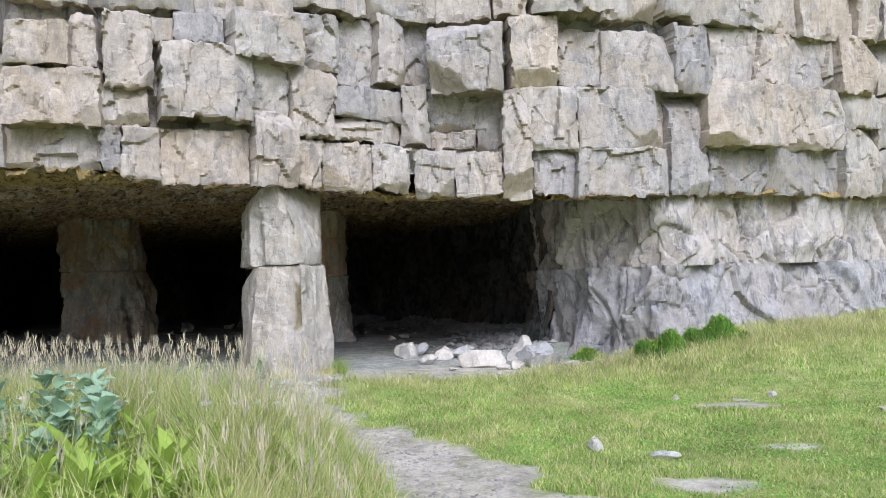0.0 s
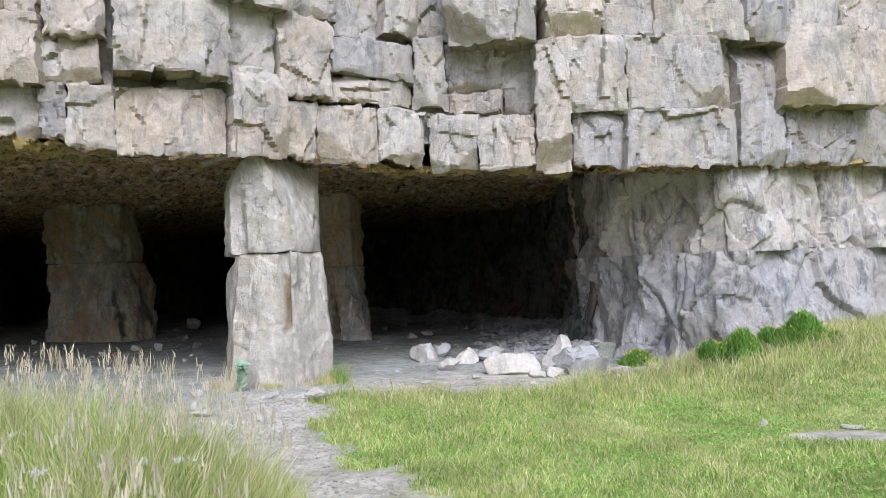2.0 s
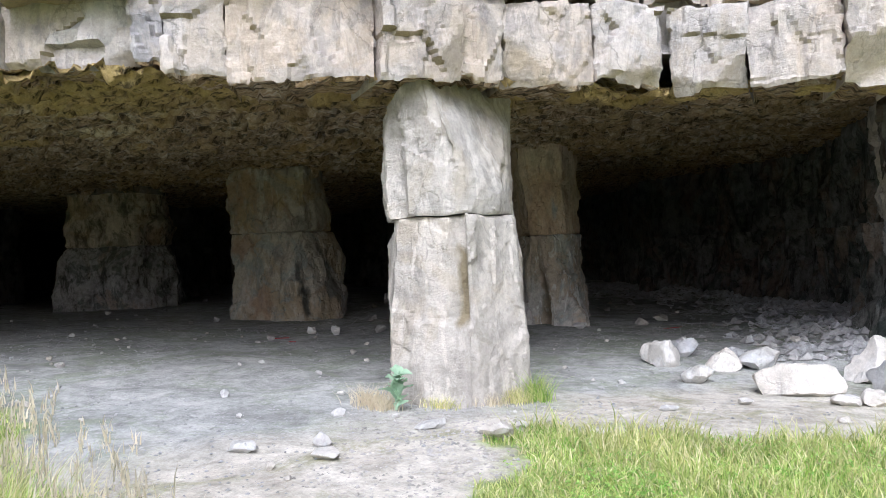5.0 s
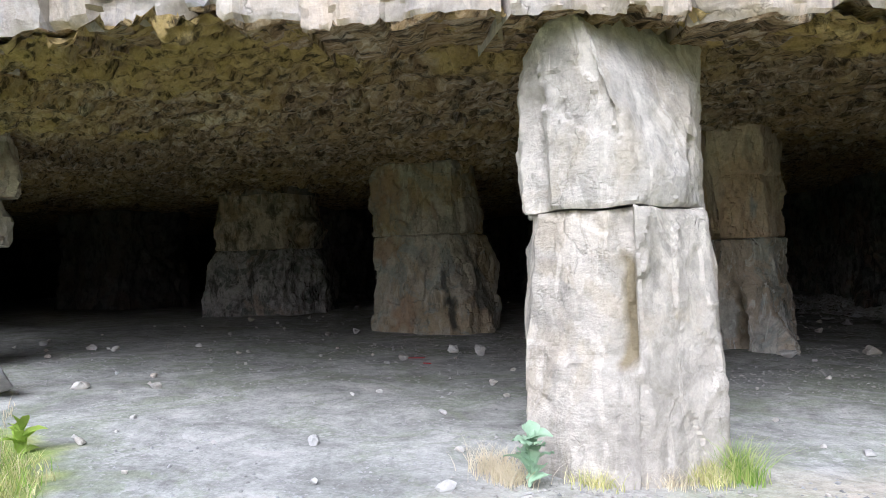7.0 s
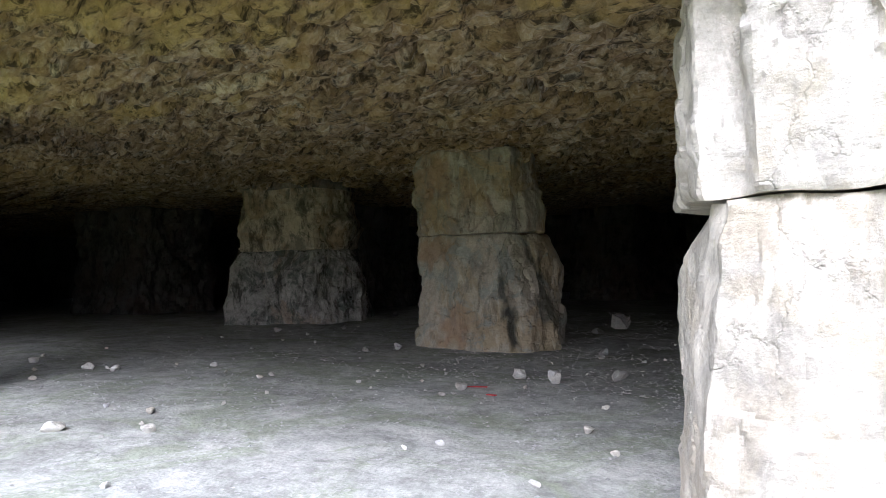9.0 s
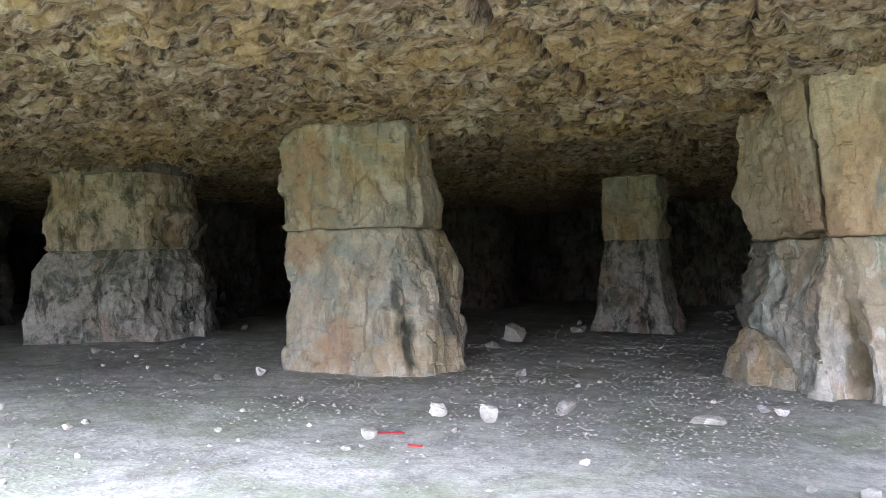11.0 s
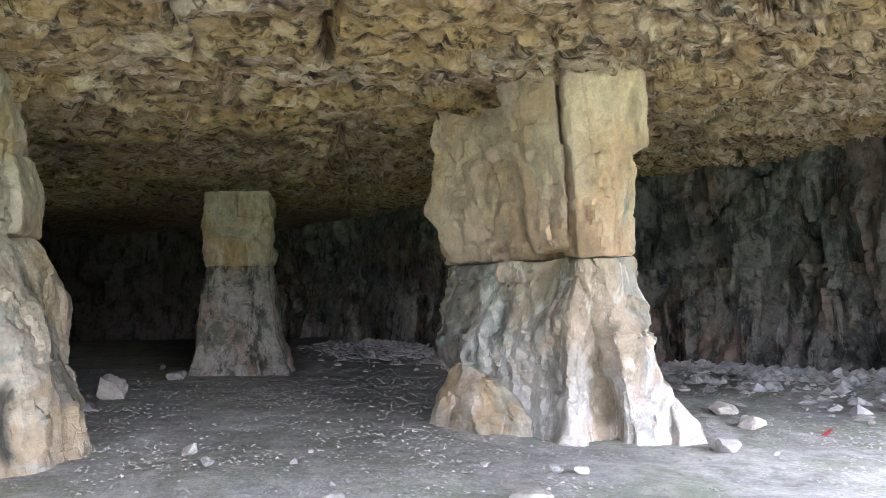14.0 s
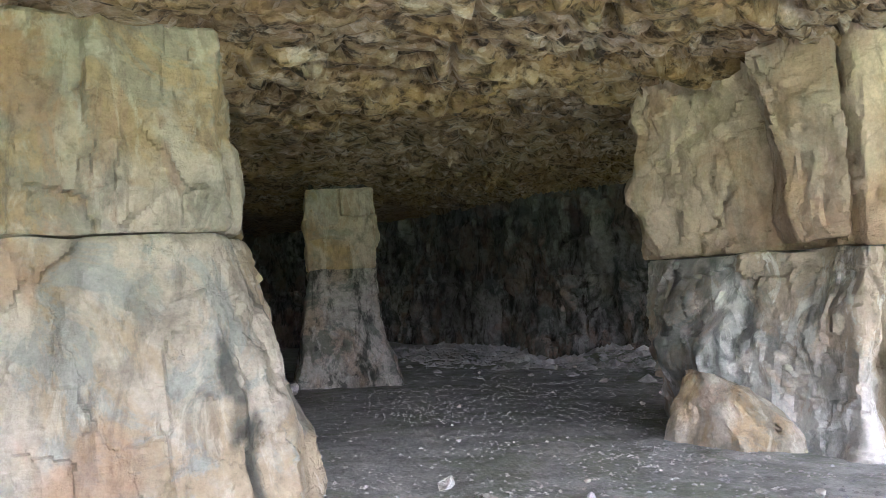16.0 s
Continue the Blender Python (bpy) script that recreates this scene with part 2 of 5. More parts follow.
def roof_material():
    m, nt, bsdf = nodes_of("roof_rubble", 0.95)
    p = coords(nt, (1, 1.6, 1))
    wob = nd(nt, "ShaderNodeTexNoise", Scale=3.0, Detail=5)
    nt.links.new(p, wob.inputs["Vector"])
    warp = mixed(nt, coords(nt, (0.7, 2.0, 1.0)), wob.outputs["Color"], 0.22)
    v = nd(nt, "ShaderNodeTexVoronoi", Scale=7.0, Randomness=1.0)
    nt.links.new(warp, v.inputs["Vector"])
    v2 = nd(nt, "ShaderNodeTexVoronoi", Scale=17.0, Randomness=1.0)
    nt.links.new(warp, v2.inputs["Vector"])
    sep = nt.nodes.new("ShaderNodeSeparateColor")
    nt.links.new(mixed(nt, v.outputs["Color"], v2.outputs["Color"], 0.45), sep.inputs[0])
    tone = mixed(nt, sep.outputs[0], noise_tex(nt, warp, 9, 10, 0.75), 0.72)
    base = ramp(nt, tone, (0.28, (0.12, 0.08, 0.045)), (0.41, (0.36, 0.25, 0.14)), (0.52, (0.54, 0.41, 0.265)), (0.66, (0.76, 0.66, 0.52)))
    big = noise_tex(nt, p, 0.45, 6, 0.65, 0.5)
    base = mixed(nt, base, (0.50, 0.33, 0.12), ramp(nt, big, (0.46, G(0)), (0.6, G(0.5))))
    # ochre stain by the lip; its paler tone also stands for light there
    lip_ochre_light = nt.nodes.new("ShaderNodeAttribute")
    lip_ochre_light.attribute_name = "lip_ochre_light"
    base = mixed(nt, base, (0.62, 0.46, 0.17), lip_ochre_light.outputs["Fac"])
    base = mixed(nt, base, (0.13, 0.11, 0.075), ramp(nt, noise_tex(nt, p, 1.2, 8, 0.7, 0.5), (0.54, G(0)), (0.66, G(0.55))))
    # hollows of the bump are darkened in colour, as shade between the flakes
    pit_shade = ramp(nt, noise_tex(nt, warp, 7.5, 8, 0.72), (0.39, G(0.1)), (0.5, G(1.0)))
    base = mixed(nt, base, pit_shade, 0.9, "MULTIPLY")
    base = mixed(nt, base, mixed(nt, G(0.35), G(1.45), noise_tex(nt, p, 30, 8, 0.75)), 0.85, "MULTIPLY")
    nt.links.new(base, bsdf.inputs["Base Color"])
    relief(nt, bsdf, [(noise_tex(nt, warp, 7.5, 8, 0.72), 1.0, 0.14), (sep.outputs[0], 0.35, 0.03), (noise_tex(nt, p, 42, 5, 0.7), 0.5, 0.008)])
    return m


ROOF = roof_material()


def ground_material():
    """Dusty limestone floor and path; soil shows where the turf grows (attribute turf)."""
    m, nt, bsdf = nodes_of("ground", 0.95)
    p = coords(nt)
    dust = ramp(nt, noise_tex(nt, p, 1.1, 10, 0.72, 0.8), (0.38, (0.29, 0.29, 0.265)), (0.5, (0.415, 0.415, 0.385)), (0.62, (0.53, 0.525, 0.49)))
    dust = mixed(nt, dust, (0.28, 0.31, 0.22), ramp(nt, noise_tex(nt, p, 0.7, 9, 0.74, 1.2), (0.48, G(0)), (0.57, G(0.7))))
    peb = nd(nt, "ShaderNodeTexVoronoi", Scale=26.0)
    nt.links.new(p, peb.inputs["Vector"])
    sep = nt.nodes.new("ShaderNodeSeparateColor")
    nt.links.new(peb.outputs["Color"], sep.inputs[0])
    chip = ramp(nt, sep.outputs[1], (0.72, G(0)), (0.8, G(0.55)))
    patch = ramp(nt, noise_tex(nt, p, 1.6, 6, 0.7), (0.45, G(0)), (0.62, G(1)))
    chip = mixed(nt, chip, patch, 1.0, "MULTIPLY")
    dust = mixed(nt, dust, (0.58, 0.57, 0.55), chip)
    chalk = ramp(nt, noise_tex(nt, p, 2.2, 8, 0.7), (0.34, (0.40, 0.36, 0.295)), (0.5, (0.57, 0.525, 0.44)), (0.66, (0.72, 0.67, 0.58)))
    chalk = mixed(nt, chalk, (0.30, 0.29, 0.16), ramp(nt, noise_tex(nt, p, 1.1, 8, 0.72, 0.6), (0.52, G(0)), (0.62, G(0.7))))
    ya = nt.nodes.new("ShaderNodeAttribute")
    ya.attribute_name = "yard"
    dust = mixed(nt, dust, chalk, ya.outputs["Fac"])
    soil = ramp(nt, noise_tex(nt, p, 2.2, 8, 0.72), (0.35, (0.20, 0.27, 0.07)), (0.5, (0.33, 0.40, 0.12)), (0.65, (0.52, 0.50, 0.23)))
    at = nt.nodes.new("ShaderNodeAttribute")
    at.attribute_name = "turf"
    base = mixed(nt, dust, soil, at.outputs["Fac"])
    base = mixed(nt, base, mixed(nt, G(0.35), G(1.45), noise_tex(nt, p, 40, 8, 0.75)), 0.8, "MULTIPLY")
    base = mixed(nt, base, ramp(nt, noise_tex(nt, p, 7, 8, 0.72), (0.36, G(0.66)), (0.55, G(1.04))), 0.8, "MULTIPLY")
    nt.links.new(base, bsdf.inputs["Base Color"])
    relief(nt, bsdf, [(noise_tex(nt, p, 4, 9, 0.7), 0.5, 0.04), (peb.outputs["Distance"], 0.3, 0.015), (noise_tex(nt, p, 60, 5, 0.7), 0.4, 0.005)])
    return m


GROUND = ground_material()


def leaf_material(name, c0, c1, c2, trans=0.4, patchy=0.0):
    m, nt, bsdf = nodes_of(name, 0.6)
    g = nt.nodes.new("ShaderNodeNewGeometry")
    col = ramp(nt, g.outputs["Random Per Island"], (0.0, c0), (0.5, c1), (1.0, c2))
    p = coords(nt)
    col = mixed(nt, col, ramp(nt, noise_tex(nt, p, 1.3, 7, 0.7), (0.35, G(0.62)), (0.6, G(1.1))), 0.8, "MULTIPLY")
    if patchy:
        col = mixed(nt, col, (0.62, 0.56, 0.26), ramp(nt, noise_tex(nt, p, 0.55, 7, 0.7, 0.6), (0.48, G(0)), (0.62, G(patchy))))
    nt.links.new(col, bsdf.inputs["Base Color"])
    tr = nt.nodes.new("ShaderNodeBsdfTranslucent")
    nt.links.new(col, tr.inputs[0])
    ms = nt.nodes.new("ShaderNodeMixShader")
    ms.inputs[0].default_value = trans
    nt.links.new(bsdf.outputs[0], ms.inputs[1])
    nt.links.new(tr.outputs[0], ms.inputs[2])
    nt.links.new(ms.outputs[0], nt.nodes["Material Output"].inputs[0])
    return m


TURF = leaf_material("turf_blade", (0.17, 0.33, 0.04), (0.42, 0.58, 0.13), (0.78, 0.78, 0.34), patchy=0.55)
BUSH = leaf_material("bush_leaf", (0.12, 0.27, 0.04), (0.20, 0.38, 0.06), (0.32, 0.48, 0.10), 0.3)
CLOVER = leaf_material("clover_leaf", (0.22, 0.42, 0.08), (0.33, 0.55, 0.12), (0.50, 0.66, 0.18), 0.3)
HAY = leaf_material("dry_grass_blade", (0.36, 0.42, 0.12), (0.68, 0.64, 0.30), (0.88, 0.80, 0.52))
SEED = leaf_material("grass_seed_head", (0.62, 0.55, 0.38), (0.70, 0.62, 0.46), (0.74, 0.67, 0.52))
HERB = leaf_material("herb_leaf", (0.27, 0.45, 0.07), (0.42, 0.58, 0.10), (0.60, 0.66, 0.18))
CABBAGE = leaf_material("grey_green_leaf", (0.26, 0.44, 0.26), (0.40, 0.57, 0.38), (0.56, 0.68, 0.52), 0.25)
PETAL = leaf_material("white_petal", (0.75, 0.75, 0.72), (0.8, 0.8, 0.78), (0.82, 0.8, 0.75), 0.2)
YELLOW = leaf_material("yellow_petal", (0.6, 0.5, 0.05), (0.65, 0.55, 0.06), (0.7, 0.6, 0.1), 0.2)
RED = leaf_material("red_plastic", (0.5, 0.04, 0.04), (0.55, 0.05, 0.05), (0.6, 0.06, 0.05), 0.05)

# ---- plan ----
FX = (-24, -8, -5.3, -3.4, -2.2, -0.5, 1.4, 4.0, 7.0, 12, 24)
FY = (11.0, 12.0, 12.4, 13.2, 14.2, 15.2, 15.0, 15.4, 16.6, 18.6, 23)
LX = (-24, -7, -3.2, 0, 2, 10)
LZ = (3.5, 3.46, 3.26, 3.17, 3.08, 3.1)


def face_y(x):
    """The line of the cliff above the openings."""
    return np.interp(x, FX, FY)


def lip_z(x):
    return np.interp(x, LX, LZ)


def path_x(y):
    return np.interp(y, (-10, 0, 5, 7, 8, 9.3, 12.3, 14), (0.3, 0.2, 0.1, -0.1, -0.6, -1.3, -2.3, -2.6))


def ground_z(x, y):
    x, y = np.asarray(x, float), np.asarray(y, float)
    inside = -0.03 * np.clip(x + 5, -10, 8) - 0.02 * np.clip(y - 24, 0, 10)
    lawn = -0.16 - 0.03 * np.clip(x, 0, 3) + 0.0 * y
    f = np.clip((y - 9.5) / 4.0, 0, 1)
    f = f * f * (3 - 2 * f)
    z = lawn * (1 - f) + inside * f
    b = np.clip((x - 2.5) / 4.0, 0, 1) * np.clip((y - 10.5) / 4.0, 0, 1) * np.clip((24 - y) / 4, 0, 1)
    z = z + 0.52 * b * b * (3 - 2 * b) * np.clip((19 - y) / 2, 0, 1) + 0.7 * np.clip((x - 8.3) / 4, 0, 1) * np.clip((y - 12) / 4, 0, 1)
    bank = np.clip((path_x(y) - 0.6 - x) / 2.0, 0, 1) * np.clip((9.6 - y) / 2.5, 0, 1)
    return z + 0.16 * bank


def turf_at(x, y):
    """1 where grass grows, 0 on the path, the bare yard and the cave floor."""
    x, y = np.asarray(x, float), np.asarray(y, float)
    p = np.stack([x, y, 0 * x], -1).reshape(-1, 3)
    n = (wave(p, 0.5, 3) * 0.6 + wave(p, 0.17, 4) * 0.4).reshape(x.shape)
    half = np.interp(y, (0, 5, 7, 8.5, 10, 13), (0.4, 0.5, 0.75, 0.55, 0.35, 0.5))
    right = x - path_x(y) - half
    back = np.interp(x, (-3, -1.7, 0.2, 2.2, 3.4, 6, 9, 20), (13.2, 13.2, 13.2, 14.6, 16.2, 17.2, 18.5, 24)) - y
    lawn = np.minimum(right, back)
    left = path_x(y) - half * 0.7 - x
    lback = np.interp(x, (-14, -8, -6.4, -5, -3.5, -2.6, -2), (12.6, 12.6, 12.2, 10.6, 10.0, 9.4, 8.6)) - y
    hay = np.minimum(left, lback)
    grown = np.clip(np.maximum(lawn, hay) / 0.25 + n * 1.7 + 0.2, 0, 1)
    for a, b, s in ((2.1, 6.55, 0.5), (3.75, 10.4, 0.6), (3.4, 8.0, 0.3), (5.6, 8.2, 0.6), (0.9, 6.0, 0.35)):
        grown = grown * np.clip((np.hypot((x - a) / s, (y - b) / (0.5 * s)) - 0.7 + 0.3 * n) / 0.4, 0, 1)
    return grown


# ---- ground sheet ----
def spread(lo, hi, step, far):
    mid = np.arange(lo, hi + step / 2, step)
    out = [4, 10, 25, 60, 140, far]
    return np.concatenate([[lo - d for d in reversed(out)], mid, [hi + d for d in out]])


def build_ground():
    xs, ys = spread(-16, 12, 0.09, 1500), spread(-1, 34, 0.09, 1500)
    X, Y = np.meshgrid(xs, ys)
    P = np.stack([X, Y, 0 * X], -1).reshape(-1, 3)
    Z = ground_z(X, Y).ravel() + 0.025 * wave(P, 1.1, 11) + 0.012 * wave(P, 0.3, 12) + 0.006 * wave(P, 0.11, 13)
    rub = np.clip((P[:, 0] - np.interp(P[:, 1], (18, 22, 26, 33, 38), (0.6, 0.2, -0.3, -4.2, -6.5))) / 2.0, 0, 1) * (P[:, 1] > 17.5)
    Z = Z + 0.28 * rub * (0.7 + 0.5 * wave(P, 0.8, 14))
    me = mesh_of("ground", np.stack([P[:, 0], P[:, 1], Z], 1), grid_faces(len(xs), len(ys)), GROUND, sharp=0)
    a = me.attributes.new("turf", "FLOAT", "POINT")
    a.data.foreach_set("value", turf_at(P[:, 0], P[:, 1]).astype(np.float32))
    yard = np.clip((np.interp(P[:, 0], (-12, -6, -4, -3, 0, 3), (9.5, 10.4, 11.8, 13.2, 15.6, 15.8)) - P[:, 1]) / 1.6 + 0.5 + 0.4 * wave(P, 0.5, 17), 0, 1)
    me.attributes.new("yard", "FLOAT", "POINT").data.foreach_set("value", yard.astype(np.float32))
    tagged(new("ground", me), "dusty pale limestone ground with worn path and turf", "ground", kind="structure")
    return xs, ys, Z.reshape(len(ys), len(xs))


GXS, GYS, GZ = build_ground()


def on_ground(x, y):
    i, j = np.clip(np.searchsorted(GXS, x) - 1, 0, len(GXS) - 2), np.clip(np.searchsorted(GYS, y) - 1, 0, len(GYS) - 2)
    u, v = (x - GXS[i]) / (GXS[i + 1] - GXS[i]), (y - GYS[j]) / (GYS[j + 1] - GYS[j])
    return GZ[j, i] * (1 - u) * (1 - v) + GZ[j, i + 1] * u * (1 - v) + GZ[j + 1, i] * (1 - u) * v + GZ[j + 1, i + 1] * u * v


# ---- cave roof ----
def build_roof():
    xs = np.concatenate([np.arange(-46, -17, 1.0), np.arange(-17, 5.5, 0.045), np.arange(5.5, 14, 0.5)])
    ts = np.concatenate([np.arange(0, 13, 0.035), np.arange(13, 22, 0.12), np.arange(22, 46, 1.0)])
    X, T = np.meshgrid(xs, ts)
    Y = face_y(X) + 0.02 + T
    P = np.stack([X, Y, 0 * X], -1).reshape(-1, 3)
    t = T.ravel()
    lip = lip_z(P[:, 0]) - 0.01
    f = np.clip(t / 2.2, 0, 1)
    Z = lip * (1 - f) + 3.49 * f
    Z = Z + 0.06 * facets(P, (1.6, 0.7, 1), 21, 0.8) + 0.055 * facets(P, (0.6, 0.25, 1), 31, 1.3, -0.7, 0.12) + 0.045 * facets(P + 5, (0.26, 0.13, 1), 41, 1.4, -0.7, 0.18) + 0.05 * wave(P, 2.2, 51)
    # joint running away from the entrance
    jx = -6.0 + 0.12 * (P[:, 1] - 20) + 0.1 * wave(P, 0.5, 61)
    Z = Z + 0.3 * np.clip(1 - np.abs(P[:, 0] - jx) / 0.07, 0, 1) * (wave(P, 0.7, 62) > -0.3)
    for off, dep in ((-1.15, 0.14), (-2.9, 0.12), (1.9, 0.1)):
        jx = -6.0 + off + 0.2 * (P[:, 1] - 20) + 0.14 * wave(P, 0.45, 63 + int(off * 3))
        Z = Z + dep * np.clip(1 - np.abs(P[:, 0] - jx) / 0.045, 0, 1) * (wave(P, 0.8, 71 + int(off * 3)) > 0.0)
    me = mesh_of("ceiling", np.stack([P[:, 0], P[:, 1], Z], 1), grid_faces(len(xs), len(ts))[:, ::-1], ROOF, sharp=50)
    # ochre and painted brightness, strongest at the lip, fading inwards in patches
    lip_ochre_light = 0.75 * np.clip((3.4 - t) / 2.2 + 0.9 * wave(P, (1.8, 0.9, 1), 57) + 0.5 * wave(P, (0.4, 0.25, 1), 58), 0, 1)
    me.attributes.new("lip_ochre_light", "FLOAT", "POINT").data.foreach_set("value", lip_ochre_light.astype(np.float32))
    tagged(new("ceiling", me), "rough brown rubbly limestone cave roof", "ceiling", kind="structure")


build_roof()


# ---- cliff of jointed blocks ----
def block(x0, x1, z0, z1, prot, seed, material, parent, y_of=face_y, res=0.035, back=0.9, name="stone_block", rough=1.0, slope=0.0):
    """One jointed limestone block: uneven outline, broken front, sides that run back into the rock."""
    rnd = random.Random(seed)
    a, b = np.array([x0, float(y_of(x0))]), np.array([x1, float(y_of(x1))])
    along = (b - a) / np.linalg.norm(b - a)
    out = np.array([along[1], -along[0]])
    w, h = np.linalg.norm(b - a), z1 - z0
    nu, nv, k = max(4, int(w / res)), max(4, int(h / res)), 9
    iu, iv = np.arange(-k, nu + k + 1), np.arange(-k, nv + k + 1)
    U, V = np.meshgrid(np.clip(iu, 0, nu) / nu, np.clip(iv, 0, nv) / nv)
    over = np.maximum(np.maximum(-np.meshgrid(iu, iv)[0], np.meshgrid(iu, iv)[0] - nu), np.maximum(-np.meshgrid(iu, iv)[1], np.meshgrid(iu, iv)[1] - nv))
    over = np.clip(over, 0, k)
    c = [[(rnd.uniform(-0.035, 0.035), rnd.uniform(-0.04, 0.04)) for _ in (0, 1)] for _ in (0, 1)]
    gap = 0.002
    su = c[0][0][0] * (1 - U) * (1 - V) + c[1][0][0] * U * (1 - V) + c[0][1][0] * (1 - U) * V + c[1][1][0] * U * V
    sv = c[0][0][1] * (1 - U) * (1 - V) + c[1][0][1] * U * (1 - V) + c[0][1][1] * (1 - U) * V + c[1][1][1] * U * V
    S = gap + U * (w - 2 * gap) + su
    Zz = z0 + gap + V * (h - 2 * gap) + sv
    flat = np.stack([a[0] + along[0] * S, a[1] + along[1] * S, Zz], -1).reshape(-1, 3)
    edge_wob = 0.035 * facets(flat, (0.22, 0.22, 0.16), 71 + seed % 9)
    bu = np.clip(1 - np.minimum(U, 1 - U) * w / 0.14, 0, 1).ravel() * np.sign(U.ravel() - 0.5)
    bv = np.clip(1 - np.minimum(V, 1 - V) * h / 0.14, 0, 1).ravel() * np.sign(V.ravel() - 0.5)
    S2 = S.ravel() - bu * edge_wob * 0.6
    Z2 = Zz.ravel() - bv * edge_wob
    rel = 0.06 * facets(flat, (0.8, 0.9, 1.1), 81 + seed % 5, 1.0, 0.3, 0.03) + 0.028 * facets(flat, (0.26, 0.4, 0.5), 91, 1.0) + 0.01 * facets(flat, (0.09, 0.2, 0.13), 95)
    edge = np.minimum(np.minimum(U, 1 - U) * w, np.minimum(V, 1 - V) * h).ravel()
    rounded = -0.02 * np.clip(1 - edge / 0.035, 0, 1) ** 2
    D = rel * rough + rounded + slope * (V.ravel() - 0.5) * h + rnd.uniform(-0.12, 0.12) * (U.ravel() - 0.5) * w
    # spalled corners and edges: flat break planes
    for _ in range(rnd.choice((3, 4, 5))):
        ang = rnd.uniform(0, 6.283)
        cu, cv = math.cos(ang), math.sin(ang)
        far = abs(cu) * w / 2 + abs(cv) * h / 2
        k2 = rnd.uniform(0.35, 0.95)
        over_by = (S.ravel() - w / 2) * cu + (Zz.ravel() - z0 - h / 2) * cv - far * rnd.uniform(0.35, 0.85)
        D = np.minimum(D, 0.07 - k2 * np.clip(over_by, 0, 0.45))
    D = D + prot
    back_step = np.array([0, 0.03, 0.08, 0.15, 0.24, 0.34, 0.46, 0.6, 0.78, 1.0]) * (back + max(prot, 0))
    D = D - back_step[over.ravel()]
    pts = np.stack([a[0] + along[0] * S2 + out[0] * D, a[1] + along[1] * S2 + out[1] * D, Z2], 1)
    low = (np.meshgrid(iu, iv)[1] < 0).ravel()
    pts[:, 2] += np.where(low, 0.045 * facets(pts, (0.3, 0.2, 9), 97, 1.2) + 0.06 * over.ravel() / k, 0)
    at = np.array([*((a + b) / 2), z0])
    ob = piece(name, shifted(pts, at), grid_faces(len(iu), len(iv)), material, parent, "", 24)
    ob.location = at
    if z0 < 3.55:
        ob.data.materials.append(ROOF)
        idx = np.zeros(len(ob.data.polygons), np.int32)
        idx[:k * (len(iu) - 1)] = 1
        ob.data.polygons.foreach_set("material_index", idx)
    return ob


cliff = thing("cliff_face", (0, 0, 0), "weathered pale grey quarry cliff of jointed limestone blocks", "cliff", kind="structure")
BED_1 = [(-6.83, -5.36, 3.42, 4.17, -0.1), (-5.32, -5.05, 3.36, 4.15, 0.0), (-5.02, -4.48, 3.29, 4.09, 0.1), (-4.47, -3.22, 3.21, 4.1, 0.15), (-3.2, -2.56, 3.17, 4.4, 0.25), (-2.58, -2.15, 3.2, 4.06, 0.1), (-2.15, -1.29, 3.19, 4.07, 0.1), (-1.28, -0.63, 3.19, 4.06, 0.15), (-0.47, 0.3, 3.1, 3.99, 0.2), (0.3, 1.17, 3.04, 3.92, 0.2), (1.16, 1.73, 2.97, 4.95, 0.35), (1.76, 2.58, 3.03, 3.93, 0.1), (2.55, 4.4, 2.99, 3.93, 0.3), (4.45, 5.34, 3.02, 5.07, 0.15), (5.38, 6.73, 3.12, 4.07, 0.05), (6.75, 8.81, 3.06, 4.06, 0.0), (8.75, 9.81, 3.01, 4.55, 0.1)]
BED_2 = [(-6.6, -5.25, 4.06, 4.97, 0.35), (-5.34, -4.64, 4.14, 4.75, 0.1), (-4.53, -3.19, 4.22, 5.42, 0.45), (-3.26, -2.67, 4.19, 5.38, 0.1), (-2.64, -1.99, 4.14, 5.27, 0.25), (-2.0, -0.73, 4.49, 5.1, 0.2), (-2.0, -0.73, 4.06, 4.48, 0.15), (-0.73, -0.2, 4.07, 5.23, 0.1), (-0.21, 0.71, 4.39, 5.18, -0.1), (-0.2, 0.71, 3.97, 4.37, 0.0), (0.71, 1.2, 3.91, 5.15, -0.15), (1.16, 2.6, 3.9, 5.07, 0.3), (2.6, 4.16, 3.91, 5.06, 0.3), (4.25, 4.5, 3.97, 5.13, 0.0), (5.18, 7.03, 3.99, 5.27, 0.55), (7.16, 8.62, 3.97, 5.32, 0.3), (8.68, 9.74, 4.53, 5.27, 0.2)]
